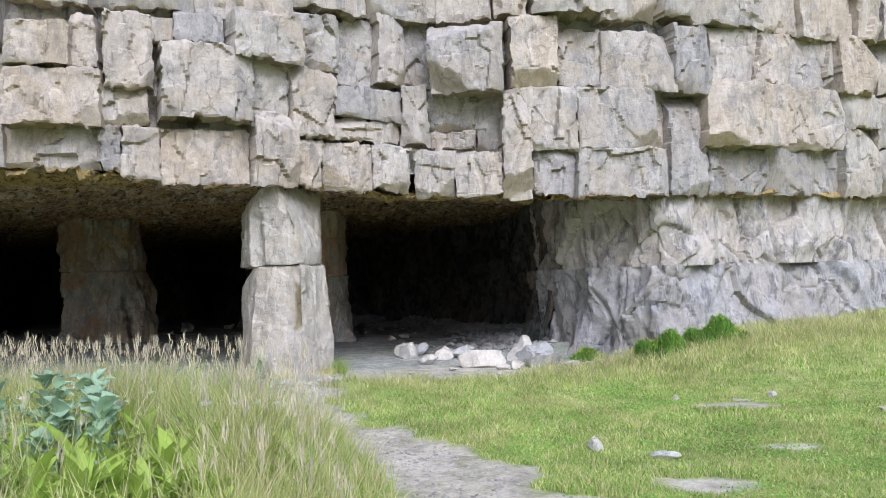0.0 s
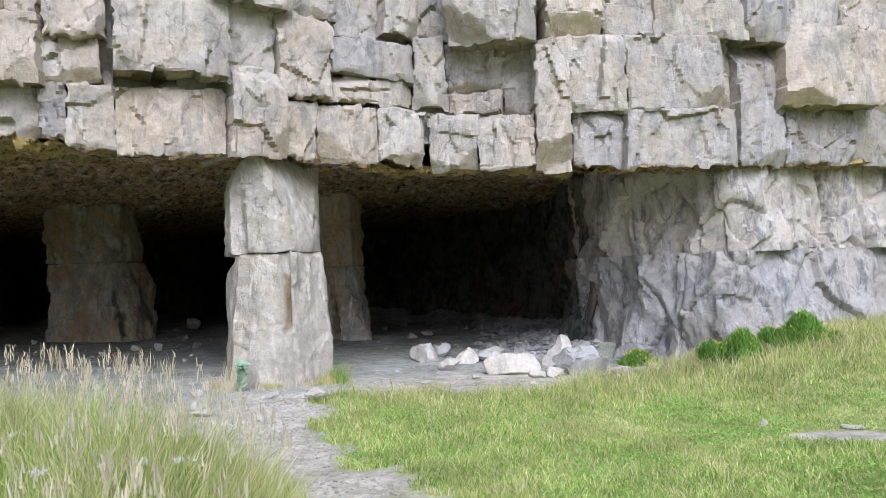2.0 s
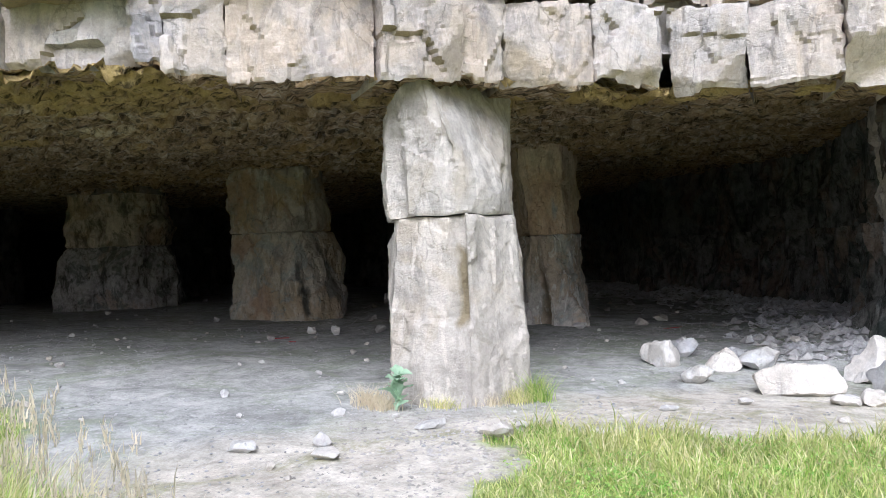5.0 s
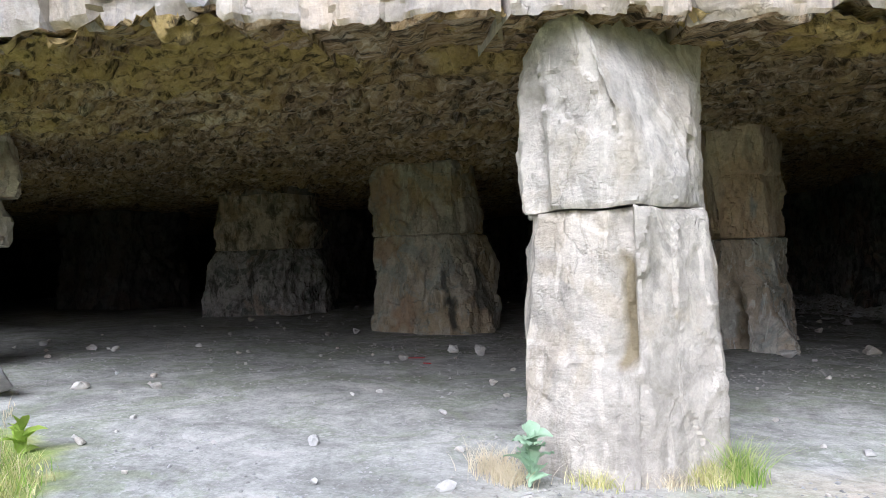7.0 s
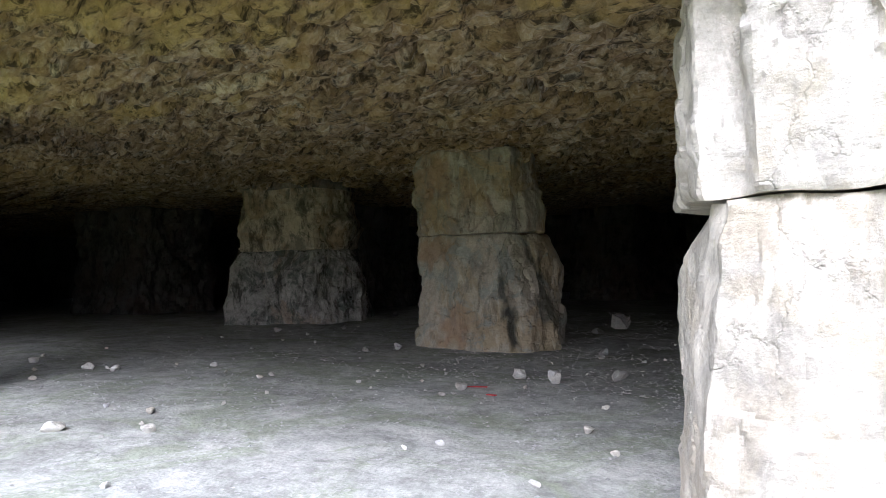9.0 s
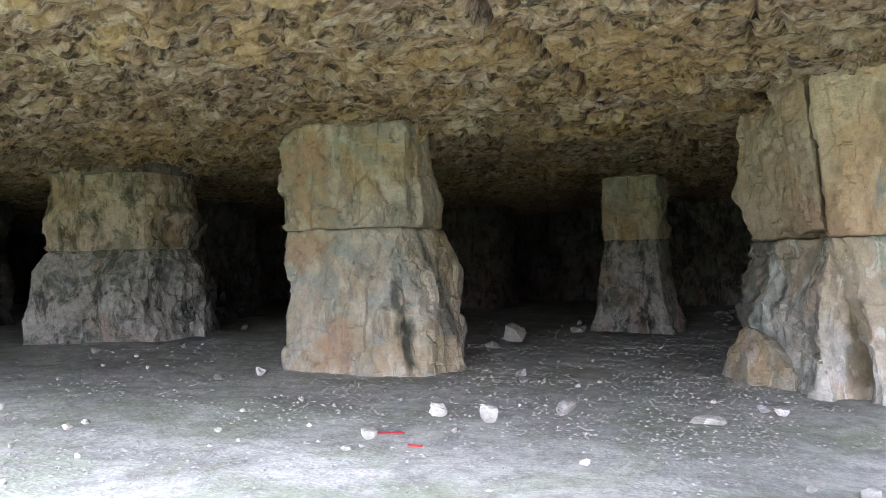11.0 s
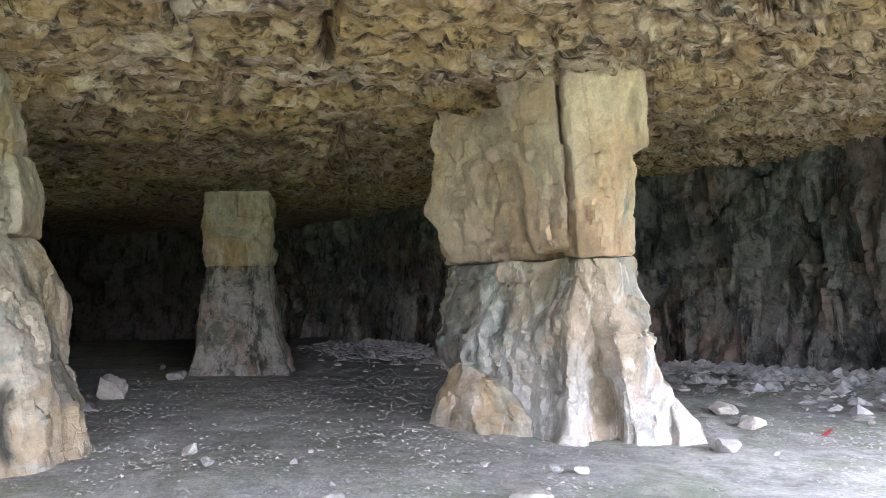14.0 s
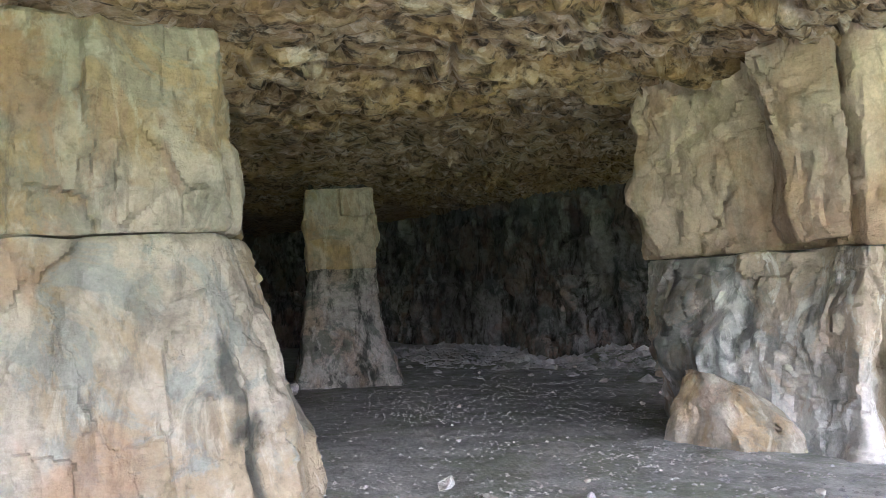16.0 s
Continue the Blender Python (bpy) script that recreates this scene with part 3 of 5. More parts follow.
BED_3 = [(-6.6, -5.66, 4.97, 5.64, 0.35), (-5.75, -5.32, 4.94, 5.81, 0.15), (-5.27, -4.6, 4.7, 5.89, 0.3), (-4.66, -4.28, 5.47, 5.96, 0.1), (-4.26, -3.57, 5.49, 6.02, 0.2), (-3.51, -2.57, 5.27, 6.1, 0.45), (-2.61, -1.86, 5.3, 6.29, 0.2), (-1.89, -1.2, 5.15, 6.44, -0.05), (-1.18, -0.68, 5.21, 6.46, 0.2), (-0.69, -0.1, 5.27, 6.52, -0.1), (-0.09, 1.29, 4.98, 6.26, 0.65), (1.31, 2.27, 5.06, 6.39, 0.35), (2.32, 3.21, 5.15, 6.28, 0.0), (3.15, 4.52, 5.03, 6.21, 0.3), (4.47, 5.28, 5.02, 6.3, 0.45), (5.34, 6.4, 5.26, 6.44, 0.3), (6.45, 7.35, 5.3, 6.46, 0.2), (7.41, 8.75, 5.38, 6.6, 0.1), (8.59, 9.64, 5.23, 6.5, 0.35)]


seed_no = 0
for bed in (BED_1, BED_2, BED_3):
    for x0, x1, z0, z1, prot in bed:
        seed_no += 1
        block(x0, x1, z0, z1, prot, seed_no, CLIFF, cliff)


def random_bed(x_from, x_to, z0, z1, seed, wide=(0.6, 1.6), prot=(-0.1, 0.45), res=0.06):
    """A bed of blocks of chance widths."""
    rnd = random.Random(seed)
    x = x_from
    while x < x_to:
        w = min(rnd.uniform(*wide), x_to - x)
        if x_to - x - w < 0.4:
            w = x_to - x
        split = rnd.random() < 0.3
        zm = z0 + (z1 - z0) * rnd.uniform(0.35, 0.65)
        p = rnd.uniform(*prot)
        if split:
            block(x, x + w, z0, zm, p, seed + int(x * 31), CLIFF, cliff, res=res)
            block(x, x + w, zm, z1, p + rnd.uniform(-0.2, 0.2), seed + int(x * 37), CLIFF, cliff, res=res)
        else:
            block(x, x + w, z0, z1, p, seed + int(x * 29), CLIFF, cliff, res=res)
        x += w


random_bed(-2.6, 9.7, 6.42, 7.5, 300, prot=(0.1, 0.6))
random_bed(-6.6, -2.6, 6.0, 7.0, 310, prot=(0.1, 0.5))
random_bed(-6.6, 9.7, 7.4, 8.7, 320, wide=(0.9, 2.0), res=0.09)
for n, (z0, z1) in enumerate(((3.45, 4.2), (4.2, 5.3), (5.3, 6.4), (6.4, 8.7))):
    random_bed(-18, -6.7, z0, z1, 400 + n * 10, res=0.08)
for n, (z0, z1) in enumerate(((3.05, 4.1), (4.1, 5.3), (5.3, 6.5), (6.5, 8.7))):
    random_bed(9.75, 20, z0, z1, 500 + n * 10, res=0.1)


# solid rock behind the blocks and over the cave, up to the cliff top
def build_hill():
    xs = np.concatenate([np.arange(-60, -19, 4.0), np.arange(-19, 20, 0.11), np.arange(20, 80, 4.0)])
    rows = [np.stack([xs, face_y(xs) + 4, 3.8 + 0 * xs], 1)]
    for z in np.arange(3.56, 8.8, 0.12):
        p = np.stack([xs, face_y(xs) + 0.24, z + 0 * xs], 1)
        p[:, 1] -= 0.16 * facets(p, (0.7, 0.7, 0.5), 511, 0.8) + 0.05 * facets(p, (0.25, 0.25, 0.2), 517, 0.8)
        rows.append(p)
    for d in (2, 6, 15, 40, 120):
        rows.append(np.stack([xs, face_y(xs) + d, 8.9 + 0.1 * d + 0.3 * np.sin(xs * 0.7 + d)], 1))
    me = mesh_of("cliff_top", np.concatenate(rows), grid_faces(len(xs), len(rows)), WALLROCK, sharp=30)
    tagged(new("cliff_top", me), "rough limestone behind and above the quarry face", "cliff", kind="structure")


build_hill()


# ---- ribbons of rock: cave walls ----
def ribbon(name, line, z0, z1, material, parent=None, label="", res=0.06, amp=0.16, crack=0.5, lean=0.0, cell=(0.9, 0.9, 1.5), seed=101, foot=0.0, kind="", category="", scar=0.0):
    """A fractured wall along a plan line; its solid side lies to the left of the way along it."""
    line = np.asarray(line, float)
    seg = np.linalg.norm(np.diff(line, axis=0), axis=1)
    s = np.concatenate([[0], np.cumsum(seg)])
    n = max(3, int(s[-1] / res))
    u = np.linspace(0, s[-1], n)
    x, y = np.interp(u, s, line[:, 0]), np.interp(u, s, line[:, 1])
    ker = np.ones(9) / 9
    xs, ys = np.convolve(np.pad(x, 4, "edge"), ker, "valid"), np.convolve(np.pad(y, 4, "edge"), ker, "valid")
    tx, ty = np.gradient(xs), np.gradient(ys)
    ln = np.hypot(tx, ty)
    nx, ny = ty / ln, -tx / ln
    nz = max(3, int((z1 - z0) / res))
    z = np.linspace(z0, z1, nz)
    X, Z = np.meshgrid(xs, z)
    Y, NX, NY = np.meshgrid(ys, z)[0], np.meshgrid(nx, z)[0], np.meshgrid(ny, z)[0]
    P = np.stack([X, Y, Z], -1).reshape(-1, 3)
    d = amp * facets(P, cell, seed, 1.0, crack, 0.05) + 0.35 * amp * facets(P, np.array(cell) * 0.35, seed + 7, 1.0) + 0.12 * amp * facets(P, np.array(cell) * 0.12, seed + 9)
    if scar:
        bent = P + 0.25 * np.stack([wave(P, 0.8, seed + 21), wave(P, 0.8, seed + 22), wave(P, 0.8, seed + 23)], 1)
        d = d + scar * scallop(bent, cell, seed + 25) + 0.3 * scar * scallop(bent, np.array(cell) * 0.4, seed + 27)
    vz = (P[:, 2] - z0) / (z1 - z0)
    d = d + lean * (1 - vz) + foot * np.clip(1 - vz / 0.35, 0, 1) ** 2
    pts = P + np.stack([NX.ravel() * d, NY.ravel() * d, 0 * d], 1)
    ob = piece(name, pts, grid_faces(n, nz), material, parent, label)
    return tagged(ob, "", category, "", kind)


east = thing("wall_east", (0, 0, 0), "fractured grey limestone side wall of the quarry cave", "wall", kind="structure")
EAST = [(14, 19.6), (9.5, 17.9), (7.0, 16.9), (5.6, 16.2), (4.3, 15.7), (3.3, 16.8), (2.5, 18.2), (2.3, 20), (2.4, 23), (2.1, 26), (0.2, 29.5), (-2.2, 33), (-3.5, 37), (-5, 40), (-9, 43.5)]
OUT = EAST[:8][::-1]
IN = EAST[6:][::-1]
ribbon("lower_course", OUT, -0.6, 1.66, WALLROCK, east, foot=0.3, lean=0.12, seed=111, amp=0.1, cell=(1.0, 1.0, 1.7), res=0.04, scar=0.42)
ribbon("upper_course", OUT, 1.64, 3.6, WALLROCK, east, seed=131, amp=0.1, cell=(0.8, 0.8, 1.6), res=0.04, scar=0.34)
# inner stretch of the wall: cave shade is put into the darker rock colour
ribbon("lower_course", IN, -0.6, 1.66, GLOOM, east, "greenish limestone coloured dark for the shade inside the cave", foot=0.35, lean=0.12, seed=151, amp=0.12, cell=(0.8, 0.8, 1.9), scar=0.34)
ribbon("upper_course", IN, 1.64, 3.6, GLOOM, east, "greenish limestone coloured dark for the shade inside the cave", seed=171, amp=0.1, cell=(0.7, 0.7, 1.5), scar=0.28)
# walls added where the cave runs on into darkness, coloured near-black
north = ribbon("wall_north", [(-44, 38), (-36, 42), (-24, 43.5), (-16, 42.5), (-9, 43.0), (-4, 42)], -0.6, 3.7, DEEP, label="near-black wall added for the unlit depth at the cave's back", kind="structure", category="wall", res=0.15)
west = ribbon("wall_west", [(-44, 10), (-42, 20), (-44, 30), (-44, 38)], -0.6, 3.7, DEEP, label="near-black wall added for the unlit depth at the cave's side", kind="structure", category="wall", res=0.25)
# unseen wall, added to keep skylight out of the cave's left end
south = ribbon("wall_south", [(-17, 11.6), (-20, 13.2), (-30, 12.5), (-44, 10)][::1], -0.6, 3.7, WALLROCK, label="unseen limestone wall added to close the quarry front", kind="structure", category="wall", res=0.15)


# ---- pillars ----
def pillar_block(name, levels, material, parent, at, seed, res=0.04, amp=0.05, cell=(0.5, 0.5, 0.8), crack=0.3, label="", soften=5, cuts=(), grooves=(), marks=(), scar=0.0, scar_cell=(0.5, 0.5, 0.8), lobe=0.8):
    """A block of a pillar: levels of (height, plan corners), the same number of corners in each."""
    zs = np.array([z for z, _ in levels])
    polys = np.array([p for _, p in levels], float)
    ref = polys[0]
    seg = np.linalg.norm(np.roll(ref, -1, 0) - ref, axis=1)
    n = int(seg.sum() / res)
    cum = np.concatenate([[0], np.cumsum(seg)]) / seg.sum() * len(ref)
    par = np.interp(np.arange(n) / n * len(ref), cum, np.arange(len(ref) + 1))
    i0 = np.floor(par).astype(int) % len(ref)
    f = (par - np.floor(par))[:, None]
    nz = max(4, int((zs[-1] - zs[0]) / res))
    z = np.linspace(zs[0], zs[-1], nz)
    rings = []
    for zz in z:
        k = np.clip(np.searchsorted(zs, zz) - 1, 0, len(zs) - 2)
        g = np.clip((zz - zs[k]) / (zs[k + 1] - zs[k]), 0, 1)
        poly = polys[k] * (1 - g) + polys[k + 1] * g
        ring = poly[i0] * (1 - f) + poly[(i0 + 1) % len(ref)] * f
        pad = np.concatenate([ring[-soften:], ring, ring[:soften]])
        ker = np.ones(2 * soften + 1) / (2 * soften + 1)
        ring = np.stack([np.convolve(pad[:, c], ker, "valid") for c in (0, 1)], 1)
        rings.append(ring)
    R = np.array(rings)
    T = np.roll(R, -1, 1) - np.roll(R, 1, 1)
    T = T / np.linalg.norm(T, axis=2, keepdims=True)
    N = np.stack([T[..., 1], -T[..., 0]], -1)
    P = np.concatenate([R, np.broadcast_to(z[:, None, None], (nz, n, 1))], 2).reshape(-1, 3)
    d = 0.5 * amp * facets(P, cell, seed, 1.6) + lobe * amp * wave(P, np.array(cell) * 0.8, seed + 3) + 0.4 * amp * facets(P, np.array(cell) * 0.33, seed + 7, 1.0) + 0.16 * amp * facets(P, np.array(cell) * 0.11, seed + 11)
    if scar:
        bent = P + 0.12 * np.stack([wave(P, 0.4, seed + 41), wave(P, 0.4, seed + 42), wave(P, 0.4, seed + 43)], 1)
        d = d + scar * scallop(bent, scar_cell, seed + 37) + 0.3 * scar * scallop(bent, np.array(scar_cell) * 0.36, seed + 39)
    for gx, gy, gw, gz0, gz1, depth in grooves:
        inz = np.clip((P[:, 2] - gz0) / 0.12, 0, 1) * np.clip((gz1 - P[:, 2]) / 0.12, 0, 1)
        d = d - depth * inz * np.clip(1.3 - np.hypot(P[:, 0] - gx, P[:, 1] - gy) / gw, 0, 1)
    e = np.minimum(np.arange(nz), np.arange(nz)[::-1]).repeat(n) * (zs[-1] - zs[0]) / nz
    d = d - 0.022 * np.clip(1 - e / 0.04, 0, 1) ** 2
    pts = P + np.concatenate([N.reshape(-1, 2) * d[:, None], np.zeros((len(P), 1))], 1)
    pts[:, 2] += 0.035 * wave(P, (0.3, 0.3, 5.0), 13) * np.clip(1 - e / 0.2, 0, 1)
    for c, nrm in cuts:
        nrm = np.array(nrm, float) / np.linalg.norm(nrm)
        over = np.clip((pts - np.array(c)) @ nrm - 0.02 * wave(P, 0.15, seed + 23), 0, None)
        pts = pts - over[:, None] * nrm
    flags = {}
    for kind, mx, my, mw, mz0, mz1, amount in marks:
        mz0, mz1 = mz0 + 0.2 * wave(P, (0.12, 0.12, 9.0), seed + 31), mz1 + 0.25 * wave(P, (0.1, 0.1, 9.0), seed + 33)
        mw = mw * (1 + 0.5 * wave(P, (9.0, 9.0, 0.35), seed + 35))
        m = np.clip((mw - np.hypot(P[:, 0] - mx, P[:, 1] - my)) / (0.5 * mw) + 0.8 * wave(P, (0.06, 0.06, 0.12), seed + 29), 0, 1)
        m = m * np.clip((P[:, 2] - mz0) / 0.1, 0, 1) * np.clip((mz1 - P[:, 2]) / 0.1, 0, 1) * amount
        flags[kind] = np.maximum(flags.get(kind, 0), m)
    pts = pts.reshape(nz, n, 3)
    lo, hi = pts[:1].mean(1, keepdims=True), pts[-1:].mean(1, keepdims=True)
    pts = np.concatenate([lo * 0.9 + pts[:1] * 0.1, pts[:1] * 0.6 + lo * 0.4, pts, pts[-1:] * 0.6 + hi * 0.4, hi * 0.9 + pts[-1:] * 0.1])
    ob = piece(name, shifted(pts.reshape(-1, 3), at), grid_faces(n, nz + 4, True), material, parent, label, 30)
    for kind, m in flags.items():
        m = m.reshape(nz, n)
        m = np.concatenate([m[:1], m[:1], m, m[-1:], m[-1:]])
        ob.data.attributes.new(kind, "FLOAT", "POINT").data.foreach_set("value", m.ravel().astype(np.float32))
    return ob


def scaled(poly, k, dx=0.0, dy=0.0):
    c = np.mean(poly, 0)
    return [((x - c[0]) * k + c[0] + dx, (y - c[1]) * k + c[1] + dy) for x, y in poly]


# pale pillar at the entrance; plan corners go round counter-clockwise
P1 = [(-3.34, 13.83), (-2.92, 13.78), (-2.46, 13.76), (-2.15, 14.48), (-2.35, 15.35), (-3.82, 15.05)]
O1 = (-2.9, 14.4, 0)
p1 = thing("entrance_pillar", O1, "pale limestone pillar of two stacked blocks at the cave mouth", "pillar")
pillar_block("lower_block", [
    (-0.3, [(-3.4, 13.78), (-2.95, 13.6), (-2.42, 13.6), (-1.98, 14.3), (-2.25, 15.45), (-3.88, 15.1)]),
    (0.35, [(-3.38, 13.8), (-2.95, 13.66), (-2.43, 13.64), (-2.02, 14.36), (-2.3, 15.4), (-3.85, 15.08)]),
    (0.7, [(-3.36, 13.82), (-2.94, 13.7), (-2.44, 13.7), (-2.06, 14.4), (-2.3, 15.4), (-3.84, 15.06)]),
    (0.82, [(-3.36, 13.82), (-2.92, 13.77), (-2.45, 13.74), (-2.07, 14.4), (-2.3, 15.4), (-3.84, 15.06)]),
    (1.85, P1)], PALE, p1, O1, 201, res=0.026, amp=0.025, soften=1, lobe=0.4, scar=0.035, scar_cell=(0.5, 0.5, 0.6),
    grooves=((-2.54, 13.75, 0.1, 0.72, 2.0, 0.12), (-2.72, 13.77, 0.22, 0.74, 0.84, 0.08), (-2.62, 13.77, 0.13, 1.18, 1.25, 0.05), (-2.42, 13.66, 0.08, -0.2, 0.7, 0.07)),
    cuts=(((-3.3, 13.83, 1.2), (-0.85, -0.5, 0.1)), ((-2.2, 14.4, 1.8), (0.8, -0.3, 0.6)), ((-3.34, 13.85, 1.75), (-0.8, -0.2, 0.5))), marks=(("stain", -2.53, 13.76, 0.1, 0.7, 1.65, 0.85),))
P1U = [(-3.38, 13.86), (-3.12, 13.73), (-2.56, 13.72), (-2.24, 14.22), (-2.35, 15.3), (-3.82, 15.05)]
pillar_block("upper_block", [(1.86, scaled(P1U, 0.98)), (2.1, P1U), (2.9, scaled(P1U, 0.99)), (3.62, scaled(P1U, 0.97, 0.03, 0.0))], PALE, p1, O1, 221, res=0.026, amp=0.035, soften=1, lobe=0.4, scar=0.05, scar_cell=(0.45, 0.45, 0.55),
    grooves=((-3.22, 13.77, 0.12, 1.8, 2.8, 0.1), (-2.42, 13.95, 0.05, 2.3, 3.7, 0.06)),
    cuts=(((-3.38, 13.84, 3.0), (-0.7, -0.1, 1.0)), ((-2.3, 14.1, 2.2), (0.9, -0.3, 0.35))))

O2 = (-3.6, 22.6, 0)
p2 = thing("streaked_pillar", O2, "limestone pillar with white mineral streaks and flared foot", "pillar")
# plan corners: rear left, left, valley, rib, recess, buttress, front right, right, rear right, rear
pillar_block("lower_block", [
    (-0.4, [(-4.3, 23.3), (-4.2, 22.8), (-3.9, 22.3), (-3.67, 21.6), (-3.2, 21.78), (-3.14, 21.36), (-2.82, 21.3), (-2.6, 21.45), (-2.65, 23.5), (-4.0, 24.3)]),
    (0.12, [(-4.36, 23.35), (-4.24, 22.85), (-3.9, 22.3), (-3.67, 21.62), (-3.2, 21.8), (-3.14, 21.4), (-2.84, 21.36), (-2.66, 21.48), (-2.7, 23.5), (-4.0, 24.3)]),
    (0.7, [(-4.46, 23.4), (-4.36, 22.92), (-3.88, 22.28), (-3.68, 21.62), (-3.28, 21.86), (-3.2, 21.5), (-2.86, 21.5), (-2.74, 21.6), (-2.75, 23.4), (-4.1, 24.3)]),
    (1.2, [(-4.44, 23.45), (-4.3, 22.95), (-3.74, 22.2), (-3.6, 21.68), (-3.36, 21.72), (-3.26, 21.5), (-2.9, 21.62), (-2.8, 21.7), (-2.8, 23.4), (-4.1, 24.3)]),
    (1.72, [(-4.36, 23.45), (-4.08, 22.75), (-3.7, 22.05), (-3.52, 21.62), (-3.42, 21.56), (-3.34, 21.5), (-2.98, 21.72), (-2.84, 21.82), (-2.85, 23.3), (-4.1, 24.2)])],
    STREAK, p2, O2, 241, res=0.026, amp=0.055, soften=2, lobe=0.15, scar=0.2, scar_cell=(0.5, 0.5, 0.85),
    # the low stain mark paints the brown shadow of the foot's recess
    marks=(("soot", -4.5, 23.2, 0.5, 0.5, 1.8, 0.7), ("soot", -4.05, 22.6, 0.14, 0.75, 1.35, 0.55), ("stain", -3.25, 21.8, 0.14, 0.0, 0.85, 0.55), ("stain", -3.75, 22.1, 0.14, 1.2, 1.7, 0.4), ("paint", -2.9, 21.45, 0.1, 0.55, 0.85, 0.4)))
pillar_block("foot_block", [(-0.4, [(-4.86, 23.0), (-4.45, 22.2), (-3.85, 21.95), (-3.7, 22.4), (-4.4, 23.5)]), (0.1, [(-4.76, 23.0), (-4.4, 22.3), (-3.9, 22.05), (-3.7, 22.4), (-4.4, 23.4)]), (0.4, [(-4.6, 22.98), (-4.42, 22.62), (-4.1, 22.4), (-3.9, 22.6), (-4.4, 23.2)]), (0.62, [(-4.48, 22.98), (-4.42, 22.8), (-4.3, 22.75), (-4.25, 22.9), (-4.4, 23.1)])], INNER, p2, O2, 251, res=0.03, amp=0.04, soften=1, scar=0.1, scar_cell=(0.3, 0.3, 0.4), label="greenish broken block at the pillar's foot")
pillar_block("foot_chip", [(-0.3, [(-2.75, 21.25), (-2.35, 21.3), (-2.4, 21.7), (-2.7, 21.7)]), (0.06, [(-2.72, 21.3), (-2.44, 21.35), (-2.45, 21.7), (-2.7, 21.7)]), (0.34, [(-2.72, 21.45), (-2.64, 21.45), (-2.62, 21.6), (-2.7, 21.65)])], STREAK, p2, O2, 255, res=0.03, amp=0.03, soften=1, label="pale wedge split from the pillar's foot")
pillar_block("rear_slab", [
    (1.74, [(-4.36, 23.6), (-3.95, 22.95), (-3.66, 22.55), (-3.0, 22.3), (-2.82, 23.3), (-4.1, 24.3)]),
    (2.15, [(-4.46, 23.68), (-3.98, 22.95), (-3.66, 22.5), (-3.0, 22.3), (-2.82, 23.3), (-4.1, 24.3)]),
    (2.45, [(-4.6, 23.8), (-4.0, 22.95), (-3.66, 22.5), (-3.0, 22.3), (-2.82, 23.3), (-4.1, 24.3)]),
    (2.7, [(-4.52, 23.72), (-4.0, 22.95), (-3.66, 22.5), (-3.0, 22.3), (-2.82, 23.3), (-4.1, 24.3)]),
    (2.95, [(-4.44, 23.62), (-4.0, 22.95), (-3.68, 22.5), (-3.0, 22.3), (-2.82, 23.3), (-4.1, 24.3)]),
    (3.2, [(-4.52, 23.68), (-4.0, 22.95), (-3.7, 22.5), (-3.0, 22.3), (-2.82, 23.3), (-4.1, 24.3)]),
    (3.62, [(-4.38, 23.55), (-4.0, 22.95), (-3.7, 22.5), (-3.0, 22.3), (-2.82, 23.3), (-4.1, 24.3)])], TAN, p2, O2, 261, res=0.028, amp=0.05, lobe=0.15, soften=1, scar=0.11, scar_cell=(0.4, 0.4, 0.5))
pillar_block("side_slab", [
    (1.8, [(-3.8, 22.1), (-3.56, 21.72), (-3.4, 22.4), (-3.6, 22.6)]),
    (2.02, [(-3.9, 22.12), (-3.6, 21.66), (-3.4, 22.4), (-3.64, 22.6)]),
    (2.6, [(-3.9, 22.12), (-3.66, 21.6), (-3.4, 22.4), (-3.64, 22.6)]),
    (2.95, [(-4.0, 22.16), (-3.7, 21.56), (-3.4, 22.4), (-3.7, 22.6)]),
    (3.62, [(-4.14, 22.25), (-3.76, 21.5), (-3.4, 22.4), (-3.8, 22.6)])], TAN, p2, O2, 271, res=0.026, amp=0.04, lobe=0.15, soften=1, scar=0.07, scar_cell=(0.3, 0.3, 0.7))
pillar_block("front_slab", [
    (1.73, [(-3.55, 21.56), (-3.36, 21.42), (-2.84, 21.78), (-2.84, 22.4), (-3.45, 22.5)]),
    (2.3, [(-3.6, 21.5), (-3.34, 21.36), (-2.86, 21.7), (-2.84, 22.4), (-3.45, 22.5)]),
    (2.72, [(-3.64, 21.45), (-3.33, 21.3), (-2.9, 21.6), (-2.84, 22.4), (-3.45, 22.5)]),
    (2.76, [(-3.66, 21.44), (-3.33, 21.28), (-2.82, 21.46), (-2.78, 22.4), (-3.45, 22.5)]),
    (3.62, [(-3.73, 21.38), (-3.34, 21.2), (-2.84, 21.4), (-2.75, 22.4), (-3.45, 22.5)])], TAN, p2, O2, 275, res=0.026, amp=0.04, lobe=0.15, soften=1, scar=0.08, scar_cell=(0.4, 0.4, 0.8), marks=(("paint", -3.0, 21.55, 0.09, 2.1, 2.35, 0.5), ("soot", -3.05, 21.32, 0.1, 2.9, 3.4, 0.35)))
P3 = [(-10.48, 21.6), (-9.4, 21.5), (-8.62, 21.82), (-8.6, 22.5), (-8.75, 23.1), (-9.9, 23.4)]
O3 = (-9.3, 22.3, 0)
p3 = thing("ochre_pillar", O3, "ochre and grey limestone pillar on the cave floor", "pillar")
